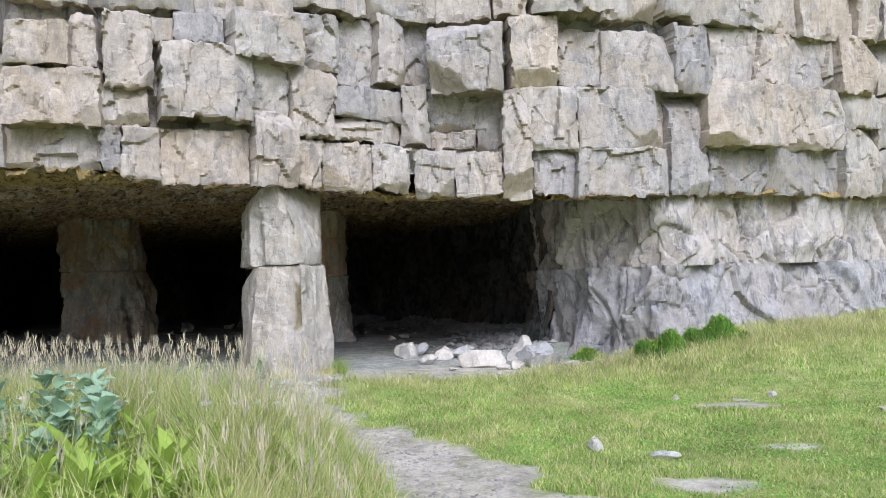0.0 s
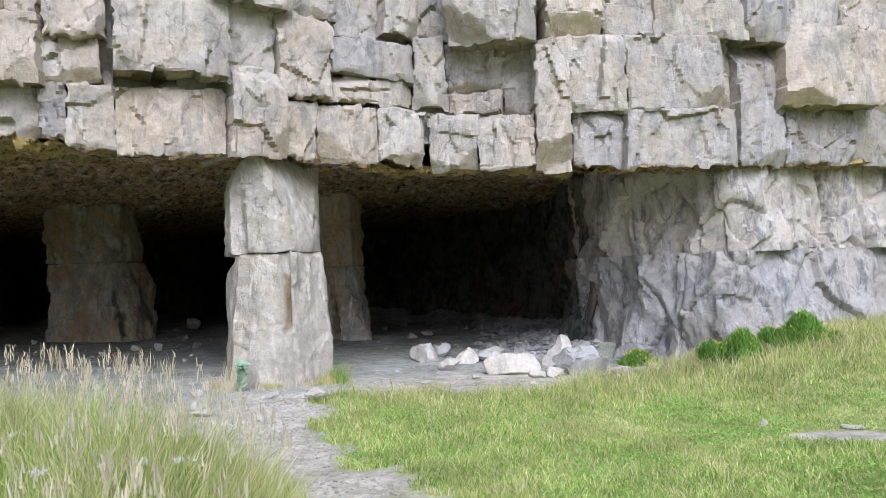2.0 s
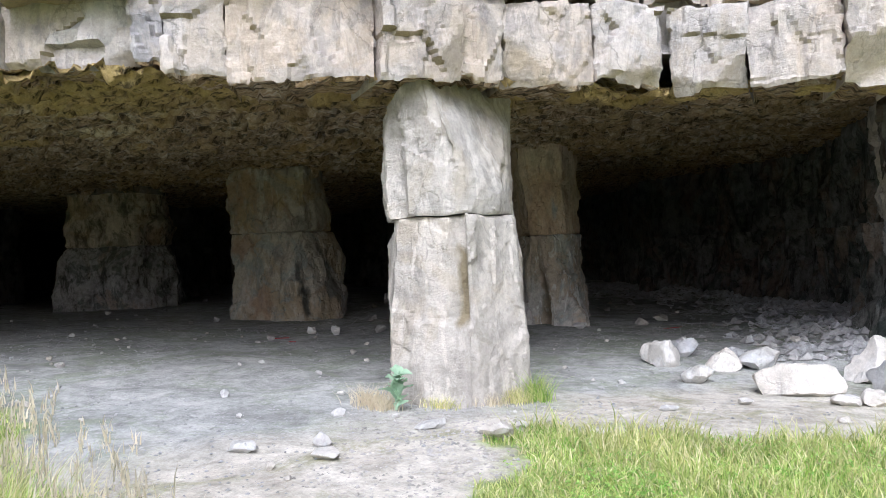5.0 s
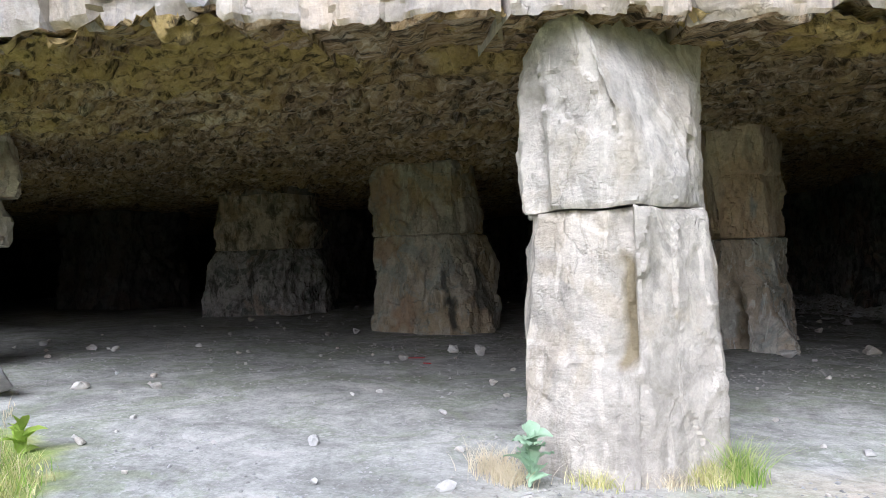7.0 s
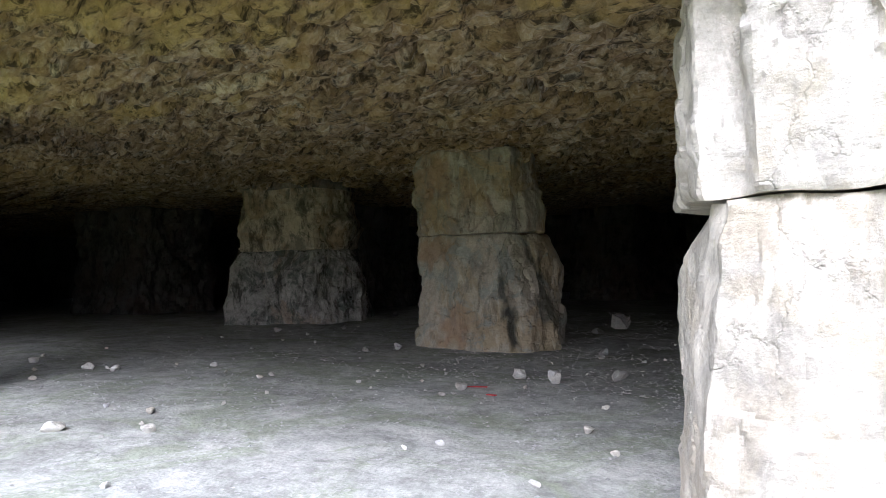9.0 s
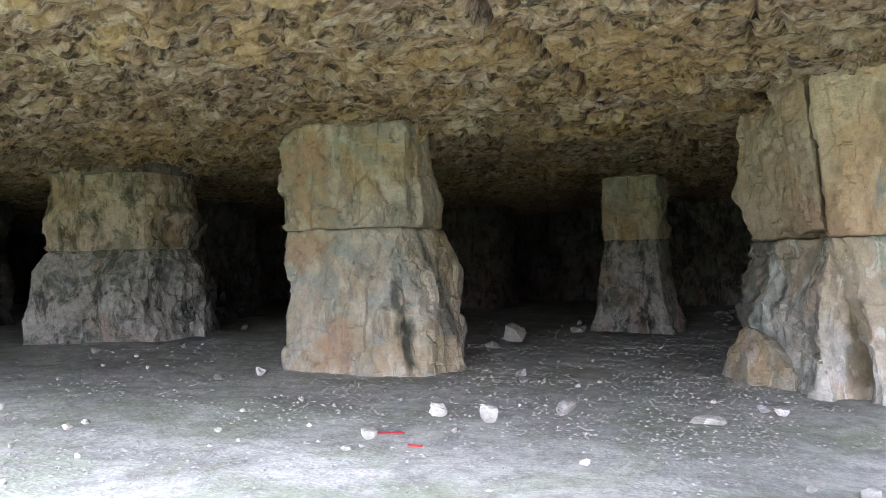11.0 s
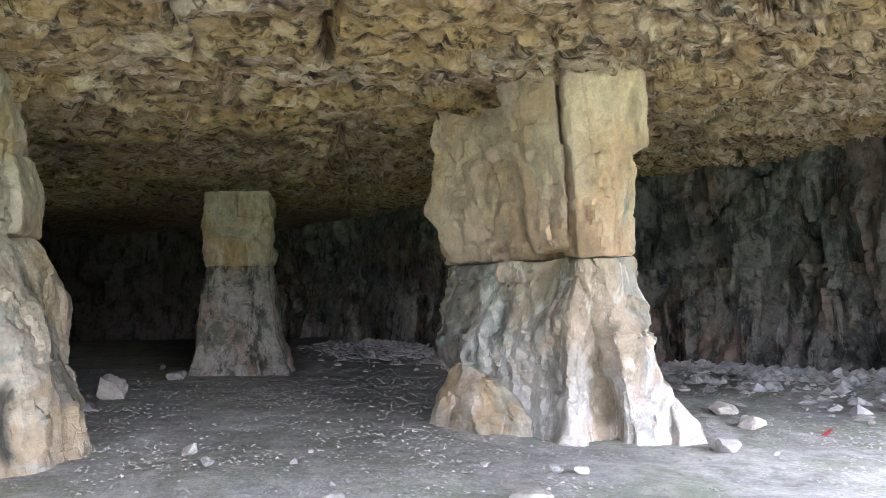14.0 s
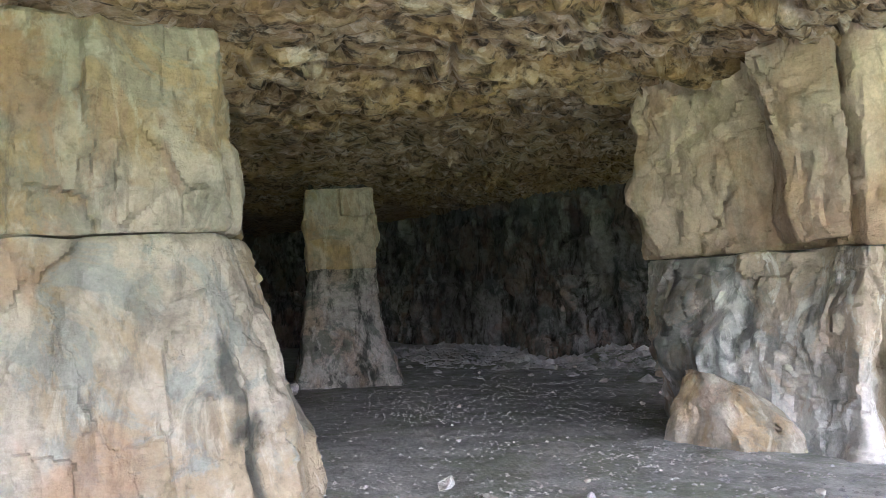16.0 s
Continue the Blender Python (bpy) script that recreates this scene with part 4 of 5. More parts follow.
pillar_block("lower_block", [
    (-0.3, [(-10.22, 21.3), (-9.3, 21.1), (-8.5, 21.2), (-8.16, 21.5), (-8.05, 22.2), (-8.35, 23.2), (-10.0, 23.5)]),
    (0.2, [(-10.26, 21.38), (-9.3, 21.18), (-8.52, 21.28), (-8.22, 21.55), (-8.1, 22.2), (-8.35, 23.2), (-10.0, 23.5)]),
    (0.8, [(-10.3, 21.45), (-9.32, 21.25), (-8.6, 21.36), (-8.34, 21.62), (-8.2, 22.3), (-8.4, 23.2), (-10.0, 23.5)]),
    (1.4, [(-10.36, 21.52), (-9.35, 21.36), (-8.68, 21.46), (-8.52, 21.8), (-8.32, 22.5), (-8.4, 23.2), (-10.0, 23.5)]),
    (1.75, [(-10.4, 21.58), (-9.38, 21.42), (-8.7, 21.6), (-8.56, 21.95), (-8.42, 22.6), (-8.5, 23.2), (-10.0, 23.5)]),
    (2.03, [(-10.4, 21.64), (-9.4, 21.5), (-8.72, 21.72), (-8.62, 22.05), (-8.56, 22.6), (-8.6, 23.2), (-10.0, 23.5)])], VEILED, p3, O3, 281, res=0.028, amp=0.05, lobe=0.2, soften=3, scar=0.15, scar_cell=(0.6, 0.6, 0.9),
    grooves=((-8.42, 21.5, 0.14, 0.1, 1.45, 0.1), (-8.2, 22.0, 0.1, 0.0, 1.9, 0.08)), marks=(("soot", -8.66, 21.42, 0.11, 0.95, 1.5, 0.8), ("soot", -8.54, 21.36, 0.13, 0.6, 1.3, 0.85), ("soot", -8.42, 21.4, 0.13, 0.3, 0.95, 0.8), ("soot", -8.28, 22.2, 0.3, 0.4, 1.7, 0.6), ("rust", -9.5, 21.2, 0.4, 0.1, 0.8, 0.5), ("rust", -10.1, 21.45, 0.35, 1.45, 2.0, 0.55)))
pillar_block("upper_block", [(2.045, scaled(P3, 1.0)), (2.66, scaled(P3, 1.01)), (2.7, scaled(P3, 0.99)), (3.5, scaled(P3, 0.98))], INNER, p3, O3, 301, res=0.028, amp=0.05, soften=1, lobe=0.2, scar=0.1, scar_cell=(0.5, 0.5, 0.6),
    grooves=((-8.8, 21.75, 0.26, 2.6, 2.74, 0.07), (-8.75, 21.72, 0.16, 2.3, 2.42, 0.05), (-9.5, 21.51, 0.04, 2.7, 3.6, 0.06), (-9.2, 21.58, 0.04, 2.0, 2.7, 0.04), (-10.0, 21.55, 0.04, 2.0, 2.6, 0.04)), cuts=(((-10.42, 21.6, 3.3), (-0.6, -0.6, 0.5)),), marks=(("rust", -9.9, 21.55, 0.4, 2.75, 3.45, 0.5), ("soot", -8.85, 21.72, 0.12, 2.12, 2.25, 0.6), ("soot", -8.82, 21.75, 0.1, 2.66, 2.72, 0.7)))
pillar_block("side_stone", [(2.06, [(-8.66, 22.0), (-8.54, 22.1), (-8.54, 22.9), (-8.8, 22.9)]), (2.45, [(-8.66, 21.98), (-8.5, 22.1), (-8.5, 22.9), (-8.8, 22.9)]), (2.78, [(-8.68, 22.0), (-8.56, 22.1), (-8.58, 22.8), (-8.8, 22.8)])], INNER, p3, O3, 305, res=0.03, amp=0.02, soften=1, scar=0.05, scar_cell=(0.3, 0.3, 0.4))

P4 = [(-16.5, 22.6), (-14.5, 23.4), (-14.3, 24.6), (-15.0, 25.8), (-17, 25.2)]
O4 = (-15.2, 24.3, 0)
p4 = thing("mottled_pillar", O4, "mottled dark limestone pillar with greenish foot", "pillar")
pillar_block("lower_block", [(-0.3, scaled(P4, 1.12, 0.1)), (0.9, scaled(P4, 1.04, 0.05)), (1.6, scaled(P4, 0.98, 0.02)), (1.95, scaled(P4, 0.86))], MOTTLED, p4, O4, 321, res=0.045, amp=0.06, soften=2, scar=0.22, scar_cell=(0.6, 0.6, 0.9))
pillar_block("upper_block", [(1.96, scaled(P4, 0.86)), (2.7, scaled(P4, 0.88)), (2.75, scaled(P4, 0.84)), (3.48, scaled(P4, 0.82))], BLOTCHED, p4, O4, 341, res=0.045, amp=0.06, soften=1, scar=0.16, scar_cell=(0.6, 0.6, 0.5))

P5 = [(-7.5, 30.0), (-6.25, 30.0), (-6.15, 31.2), (-7.4, 31.4)]
O5 = (-6.8, 30.7, 0)
p5 = thing("slim_pillar", O5, "slim limestone pillar with dark flared foot", "pillar")
pillar_block("lower_block", [(-0.4, scaled(P5, 1.65)), (0.4, scaled(P5, 1.3)), (1.2, scaled(P5, 1.02)), (1.98, scaled(P5, 0.95))], MOTTLED, p5, O5, 361, res=0.04, amp=0.04, soften=2, scar=0.15, scar_cell=(0.5, 0.5, 0.9))
pillar_block("upper_block", [(1.98, scaled(P5, 0.98)), (2.8, scaled(P5, 0.96)), (3.4, scaled(P5, 0.95))], INNER, p5, O5, 381, res=0.04, amp=0.04, soften=1, scar=0.12, scar_cell=(0.45, 0.45, 0.4))

P6 = [(-13.9, 13.6), (-12.15, 13.9), (-11.9, 14.9), (-13.9, 15.2)]
O6 = (-12.3, 14.4, 0)
p6 = thing("notched_pillar", O6, "undercut limestone pillar beside the grass bank", "pillar")
pillar_block("lower_block", [(-0.3, scaled(P6, 0.9)), (0.8, scaled(P6, 0.7)), (1.9, scaled(P6, 0.75))], WALLROCK, p6, O6, 401, res=0.06, amp=0.1)
pillar_block("middle_block", [(1.92, scaled(P6, 1.1)), (2.3, scaled(P6, 1.15)), (2.6, scaled(P6, 1.0))], PALE, p6, O6, 411, res=0.06, amp=0.08)
pillar_block("upper_block", [(2.62, scaled(P6, 1.1)), (2.9, scaled(P6, 1.25)), (3.65, scaled(P6, 1.2))], INNER, p6, O6, 421, res=0.06, amp=0.1)



# facing stones of the pillars, and dark necks added as the roof's shadow gap
def course(parent, at, left, right, z0, z1, count, material, seed, out=0.06, depth=0.5):
    """A course of cut stones along a pillar's front, each a little proud of or behind the next."""
    rnd = random.Random(seed)
    left, right = np.array(left), np.array(right)
    along = (right - left) / np.linalg.norm(right - left)
    n = np.array([along[1], -along[0]])
    ends = [0.0] + sorted((k + rnd.uniform(-0.25, 0.25)) / count for k in range(1, count)) + [1.0]
    for a, b in zip(ends, ends[1:]):
        d = rnd.uniform(-0.3, 1.0) * out
        p, q = left + (right - left) * a + n * d, left + (right - left) * b + n * (d + rnd.uniform(-0.03, 0.03))
        foot = [tuple(p), tuple(q), tuple(q - n * depth), tuple(p - n * depth)]
        zz0, zz1 = z0 + rnd.uniform(0, 0.03), z1 - rnd.uniform(0, 0.03)
        lean = rnd.uniform(-0.03, 0.03)
        top = [tuple(np.array(c) + n * lean) for c in foot]
        cut = ((*(p * 0.3 + q * 0.7), zz1 - 0.05), (n[0], n[1], rnd.uniform(-0.2, 0.9)))
        pillar_block("stone", [(zz0, foot), ((zz0 + zz1) / 2, foot), (zz1, top)], material, parent, at, seed + int(a * 50), res=0.03, amp=0.018, soften=1, crack=0.5, cuts=(cut,))


course(p5, O5, (-7.46, 30.0), (-6.9, 29.98), 2.5, 3.4, 1, INNER, 870, 0.1)
course(p5, O5, (-6.86, 30.0), (-6.26, 30.0), 2.9, 3.4, 1, INNER, 880, 0.1)
# filler at the pillar tops; the gap's shadow is in its dark colour
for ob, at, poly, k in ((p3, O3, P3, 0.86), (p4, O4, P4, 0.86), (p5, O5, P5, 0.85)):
    pillar_block("neck", [(3.36, scaled(poly, k)), (3.5, scaled(poly, k)), (3.85, scaled(poly, k))], GLOOM, ob, at, 900, res=0.07, amp=0.05, label="dark stone added for the shadow gap under the roof")
# far pillars, their rock coloured near-black for the deep shade
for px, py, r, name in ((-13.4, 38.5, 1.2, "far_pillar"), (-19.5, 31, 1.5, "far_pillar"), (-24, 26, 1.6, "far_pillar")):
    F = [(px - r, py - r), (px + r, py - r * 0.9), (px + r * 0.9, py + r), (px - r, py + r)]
    ob = thing(name, (px, py, 0), "limestone pillar deep in the cave, coloured near-black for the shade", "pillar", "far pillars of the cave")
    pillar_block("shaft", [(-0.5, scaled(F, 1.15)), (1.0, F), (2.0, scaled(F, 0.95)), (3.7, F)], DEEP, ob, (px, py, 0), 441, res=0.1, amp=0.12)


# ---- loose stones ----
def stone_mesh(name, seed, sx, sy, sz, material, res=12):
    """An angular lump: a ball cut by chance planes, then chipped."""
    rnd = np.random.default_rng(seed)
    u, v = np.meshgrid(np.linspace(0, 2 * np.pi, res * 2, endpoint=False), np.linspace(0.02, np.pi - 0.02, res))
    p = np.stack([np.cos(u) * np.sin(v), np.sin(u) * np.sin(v), -np.cos(v)], -1).reshape(-1, 3)
    for _ in range(15):
        n = rnd.normal(size=3)
        n /= np.linalg.norm(n)
        d = p @ n - rnd.uniform(0.45, 0.66)
        p = p - np.outer(np.clip(d, 0, None), n)
    p = p * (0.61 * np.array([sx, sy, sz]))
    p = p + p / (np.linalg.norm(p, axis=1, keepdims=True) + 1e-6) * (0.05 * min(sx, sy, sz) * facets(p + seed, max(sx, sy) * 0.25, seed))[:, None]
    p[:, 2] -= p[:, 2].min() + 0.12 * sz
    return mesh_of(name, p, grid_faces(res * 2, res, True), material, 28)


STONE = rock_material("loose_limestone", (0.64, 0.62, 0.585), (0.52, 0.505, 0.475), (0.56, 0.50, 0.41), 0.3, stain_amount=0.2, crack=0.2, speckle=0.4)


GRIT = rock_material("limestone_grit", (0.50, 0.49, 0.475), (0.35, 0.345, 0.33), (0.45, 0.415, 0.35), 0.3, stain_amount=0.3, crack=0.0)


def stone(x, y, sx, sy, sz, seed, label, rz=0.0, tip=0.0, name="boulder", group=""):
    ob = new(name, stone_mesh(name, seed, sx, sy, sz, STONE, 16))
    ob.matrix_world = pose(x, y, float(on_ground(x, y)), tip, 0, rz)
    return tagged(ob, label, "stone", group)


BIG = [
    (-0.84, 16.95, 0.55, 0.5, 0.5, 15, "square-edged pale limestone boulder on the quarry floor"),
    (-0.55, 17.9, 0.45, 0.4, 0.35, 5, "pale limestone boulder on the quarry floor"),
    (-0.05, 16.75, 0.5, 0.42, 0.4, 40, "pale limestone boulder on the quarry floor"),
    (0.55, 15.35, 0.95, 0.6, 0.52, 8, "long pale limestone boulder with split face"),
    (-0.33, 15.7, 0.42, 0.35, 0.27, 70, "small pale limestone block on the quarry floor"),
    (0.35, 16.9, 0.75, 0.5, 0.25, 20, "flat pale limestone slab on the quarry floor"),
    (1.8, 15.3, 0.95, 0.75, 0.62, -15, "large white limestone boulder at the turf edge"),
    (1.55, 16.3, 0.65, 0.6, 0.62, 30, "tall pale limestone boulder behind another"),
    (1.35, 14.85, 0.3, 0.25, 0.22, 50, "small white limestone lump at the turf edge"),
    (1.05, 14.8, 0.42, 0.3, 0.14, 10, "flat white limestone chip at the turf edge"),
]
for n, (x, y, sx, sy, sz, rz, label) in enumerate(BIG):
    stone(x, y, sx, sy, sz, 600 + n, label, rz, group="boulders at the cave mouth")
EDGE = [(2.4, 15.3, 0.45, 0.16), (2.75, 15.45, 0.35, 0.13), (3.1, 15.4, 0.5, 0.12), (2.2, 14.95, 0.3, 0.1), (0.1, 14.6, 0.2, 0.08), (-0.6, 14.1, 0.22, 0.07), (0.9, 13.9, 0.18, 0.07), (-1.2, 15.5, 0.15, 0.07)]
for n, (x, y, w, h) in enumerate(EDGE):
    stone(x, y, w, w * 0.7, h, 620 + n, "flat pale limestone slab at the turf edge", n * 40, name="flat_stone", group="slabs along the turf")
NEAR = [
    (-1.86, 12.5, 0.32, 0.26, 0.24, "white limestone lump before the entrance pillar"),
    (-2.55, 12.78, 0.32, 0.2, 0.12, "flat white limestone piece before the entrance pillar"),
    (-1.75, 13.1, 0.3, 0.18, 0.09, "flat pale limestone piece before the entrance pillar"),
    (-3.14, 11.8, 0.42, 0.25, 0.08, "flat cream limestone slab on the path"),
    (-3.25, 12.05, 0.2, 0.15, 0.16, "tilted grey limestone chip on the path"),
    (-3.85, 11.75, 0.32, 0.22, 0.1, "flat pale limestone slab on the path"),
    (-1.4, 5.7, 0.5, 0.4, 0.3, "round pale limestone boulder half hidden in grass"),
    (-1.95, 5.5, 0.35, 0.3, 0.18, "pale limestone lump half hidden in grass"),
    (1.42, 7.85, 0.2, 0.15, 0.2, "grey limestone lump on the turf"),
    (1.98, 7.5, 0.3, 0.12, 0.1, "long white limestone piece on the turf"),
    (4.5, 11.1, 0.16, 0.12, 0.12, "white limestone lump on the turf"),
    (3.12, 11.0, 0.1, 0.1, 0.1, "small white limestone lump on the turf"),
    (3.6, 10.1, 0.3, 0.2, 0.06, "flat grey limestone in a bare patch of turf"),
    (3.95, 10.8, 0.35, 0.2, 0.05, "flat grey limestone in a bare patch of turf"),
    (5.2, 9.6, 0.12, 0.1, 0.08, "small white limestone lump on the turf"),
    (-10.0, 13.4, 1.2, 0.8, 0.5, "weathered limestone boulder on the grass bank"),
    (-9.45, 14.3, 0.28, 0.2, 0.15, "pale limestone lump on the cave floor"),
    (-5.25, 13.6, 0.13, 0.12, 0.1, "small white limestone lump on the yard"),
    (-8.5, 26.3, 0.6, 0.5, 0.48, "rounded pale limestone boulder on the cave floor"),
    (-8.6, 25.2, 0.28, 0.2, 0.14, "pale limestone lump on the cave floor"),
    (-7.9, 29.2, 0.42, 0.3, 0.2, "pale limestone lump beside the slim pillar"),
    (-6.1, 19.85, 0.26, 0.2, 0.17, "white angular limestone lump on the cave floor"),
    (-6.64, 19.1, 0.22, 0.2, 0.17, "white angular limestone lump on the cave floor"),
    (-7.22, 19.3, 0.24, 0.2, 0.15, "pale limestone lump on the cave floor"),
    (-4.73, 19.75, 0.38, 0.24, 0.14, "flat white limestone lump on the cave floor"),
    (-4.08, 20.4, 0.18, 0.15, 0.1, "white limestone lump on the cave floor"),
    (-4.25, 20.5, 0.15, 0.12, 0.09, "dark limestone chip on the cave floor"),
    (-2.5, 20.85, 0.34, 0.26, 0.16, "white limestone lump beside the streaked pillar"),
    (-1.5, 22.0, 0.4, 0.3, 0.18, "white limestone lump beside the streaked pillar"),
    (-1.2, 23.0, 0.35, 0.3, 0.2, "white limestone lump beside the streaked pillar"),
    (-7.13, 21.95, 0.18, 0.15, 0.12, "small white limestone lump on the cave floor"),
    (-6.95, 21.4, 0.16, 0.12, 0.08, "small white limestone lump on the cave floor"),
    (-7.35, 18.1, 0.22, 0.16, 0.1, "white limestone lump beside a red strip"),
    (-10.6, 20.3, 0.2, 0.15, 0.1, "white limestone lump before the ochre pillar"),
    (-10.3, 20.8, 0.14, 0.13, 0.14, "white limestone lump before the ochre pillar"),
]
for n, (x, y, sx, sy, sz, label) in enumerate(NEAR):
    stone(x, y, sx, sy, sz, 640 + n, label, n * 37 % 180, name="stone")

# small stones strewn over the floor
SMALL = [stone_mesh("small_stone", 700 + k, 0.1, 0.08, 0.06, STONE, 7) for k in range(6)]
KEEP_OFF = [(-2.9, 14.5, 1.2), (-3.6, 22.6, 1.7), (-9.2, 22.5, 1.6), (-15.2, 24.3, 2.2), (-6.7, 30.7, 1.4), (-12.2, 14.4, 1.4)]


def free(x, y):
    return all(math.hypot(x - a, y - b) > r for a, b, r in KEEP_OFF)


rnd = random.Random(5)
count = 0
while count < 170:
    x, y = rnd.uniform(-15, 1.5), rnd.uniform(12.0, 32) if count > 40 else rnd.uniform(11, 18)
    if not free(x, y) or float(turf_at(np.array([x]), np.array([y]))[0]) > 0.3:
        continue
    ob = new("small_stone", SMALL[count % 6])
    k = rnd.uniform(0.45, 1.0) if rnd.random() < 0.8 else rnd.uniform(1.0, 2.0)
    ob.matrix_world = pose(x, y, float(on_ground(x, y)), 0, 0, rnd.uniform(0, 360)) @ Matrix.Diagonal((k, k, k, 1))
    tagged(ob, "small white limestone chip lying on the dusty floor", "stone", "stone chips on the floor")
    count += 1


def scatter(n, pick, size, seed):
    """Many tiny stones as one sheet of faceted lumps."""
    r = np.random.default_rng(seed)
    x, y = pick(r, n)
    s = size[0] + (size[1] - size[0]) * r.random(len(x)) ** 3
    base = np.array([(1, 0, 0.2), (0.2, 1, 0.1), (-1, 0.1, 0.25), (-0.1, -1, 0.15), (0.1, 0.1, 0.7), (0, 0, -0.3)])
    base = base[None] * (0.6 + 0.7 * r.random((len(x), 6, 1)))
    a = r.random(len(x)) * 6.283
    c, sn = np.cos(a)[:, None], np.sin(a)[:, None]
    bx, by, bz = base[..., 0] * c - base[..., 1] * sn, base[..., 0] * sn + base[..., 1] * c, base[..., 2]
    v = np.stack([bx * s[:, None] + x[:, None], by * s[:, None] + y[:, None], bz * s[:, None] + on_ground(x, y)[:, None]], -1)
    t = np.array([(0, 1, 4), (1, 2, 4), (2, 3, 4), (3, 0, 4), (1, 0, 5), (2, 1, 5), (3, 2, 5), (0, 3, 5)])
    f = t[None] + 6 * np.arange(len(x))[:, None, None]
    return v.reshape(-1, 3), f.reshape(-1, 3)


def pick_floor(r, n):
    x, y = r.uniform(-16, 2.5, n * 3), 10 + 22 * r.random(n * 3) ** 1.2
    p = np.stack([x, y, 0 * x], 1)
    ok = (turf_at(x, y) < 0.4) & (wave(p, 0.7, 5) + 0.6 * wave(p, 0.25, 6) + r.uniform(-0.5, 0.5, len(x)) > 0.1)
    return x[ok][:n], y[ok][:n]


def pick_near(r, n):
    x, y = r.uniform(-9, 0, n * 3), 18 + 11 * r.random(n * 3)
    p = np.stack([x, y, 0 * x], 1)
    ok = wave(p, 0.9, 25) + 0.7 * wave(p, 0.3, 26) + r.uniform(-0.6, 0.6, len(x)) > 0.1
    return x[ok][:n], y[ok][:n]


def pick_path(r, n):
    y = r.uniform(2, 14, n * 3)
    x = path_x(y) + r.normal(0, 0.6, n * 3)
    ok = turf_at(x, y) < 0.5
    return x[ok][:n], y[ok][:n]


def pick_rubble(r, n):
    y = r.uniform(17.5, 37, n)
    edge = np.interp(y, (18, 23, 26, 29.5, 33, 37), (2.2, 2.2, 1.8, 0.0, -2.4, -3.7))
    return edge - np.abs(r.normal(0, 1.0, n)) + 0.2, y


for nm, n, pick, size, lab in (("gravel", 14000, pick_floor, (0.005, 0.026), "fine pale limestone gravel on the cave floor"), ("near_gravel", 12000, pick_near, (0.005, 0.024), "pale limestone gravel between the pillars"), ("path_gravel", 7000, pick_path, (0.005, 0.028), "fine pale limestone gravel on the path"), ("rubble", 4200, pick_rubble, (0.025, 0.16), "pale limestone rubble along the cave wall")):
    v, f = scatter(n, pick, size, 31 + n)
    ob = piece(nm, v, f, STONE if nm == "rubble" else GRIT, None, lab, 0, False)
    tagged(ob, "", "gravel", "", "stuff")


# ---- grass ----
def blades(x, y, height, width, lean, seed, rows=3, z=None):
    """Bent tapering blades, rows quads each."""
    r = np.random.default_rng(seed)
    n = len(x)
    z = on_ground(x, y) - 0.01 if z is None else z
    a, b = r.random(n) * 6.283, r.random(n) * 6.283
    l = lean * (0.3 + r.random(n))
    t = np.linspace(0, 1, rows + 1)
    out = []
    for side in (-1, 1):
        w = width[:, None] * (1 - t[None] ** 1.5 * 0.92) * 0.5 * side
        px = x[:, None] + np.cos(b)[:, None] * (l * height)[:, None] * t[None] ** 2 + np.cos(a)[:, None] * w
        py = y[:, None] + np.sin(b)[:, None] * (l * height)[:, None] * t[None] ** 2 + np.sin(a)[:, None] * w
        pz = z[:, None] + height[:, None] * t[None] * (1 - 0.25 * (l[:, None] * t[None]) ** 2)
        out.append(np.stack([px, py, pz], -1))
    v = np.stack(out, 2).reshape(-1, 3)
    k = np.arange(rows) * 2
    q = np.stack([k, k + 1, k + 3, k + 2], -1)
    f = q[None] + (2 * (rows + 1)) * np.arange(n)[:, None, None]
    return v, f.reshape(-1, 4)


def hay_zone(x, y):
    half = np.interp(y, (0, 5, 7, 8.5, 10, 13), (0.4, 0.5, 0.75, 0.55, 0.35, 0.5))
    left = path_x(y) - half * 0.7 - x
    lback = np.interp(x, (-14, -8, -6.4, -5, -3.5, -2.6, -2), (12.4, 12.4, 12.0, 10.6, 10.0, 9.4, 8.6)) - y
    return np.minimum(left, lback)


r = np.random.default_rng(77)
# lawn: denser near the walk
x = r.uniform(-3, 11, 900000)
y = 1.5 + 17.5 * r.random(900000) ** 1.15
near = np.hypot(x, y - 3)
keep = (x > path_x(y)) & (turf_at(x, y) > 0.45 + 0.4 * r.random(len(x))) & (r.random(len(x)) < np.clip(1.0 - near / 15, 0.2, 0.8)) & (hay_zone(x, y) < 0)
keep &= np.abs(x - path_x(y)) < 12
keep &= (y < face_y(x) + 1.5)
bare = np.minimum.reduce([np.hypot((x - a) / s, (y - b) / (0.5 * s)) for a, b, s in ((2.1, 6.55, 0.5), (3.75, 10.4, 0.6), (3.4, 8.0, 0.3), (5.6, 8.2, 0.6), (0.9, 6.0, 0.35))])
keep &= bare > 0.75 + 0.4 * r.random(len(x))
x, y = x[keep], y[keep]
P = np.stack([x, y, 0 * x], 1)
tall = np.clip((np.interp(x, (-3, 0, 3, 9), (11.2, 11.5, 12.0, 13)) - y) / -2.0, 0, 1)
patch = wave(P, 1.2, 8) * 0.5 + wave(P, 0.35, 9) * 0.5
h = (0.035 + 0.045 * np.clip(patch + 0.5, 0, 1.4)) * (0.6 + 0.8 * r.random(len(x))) + tall * 0.2 * r.random(len(x))
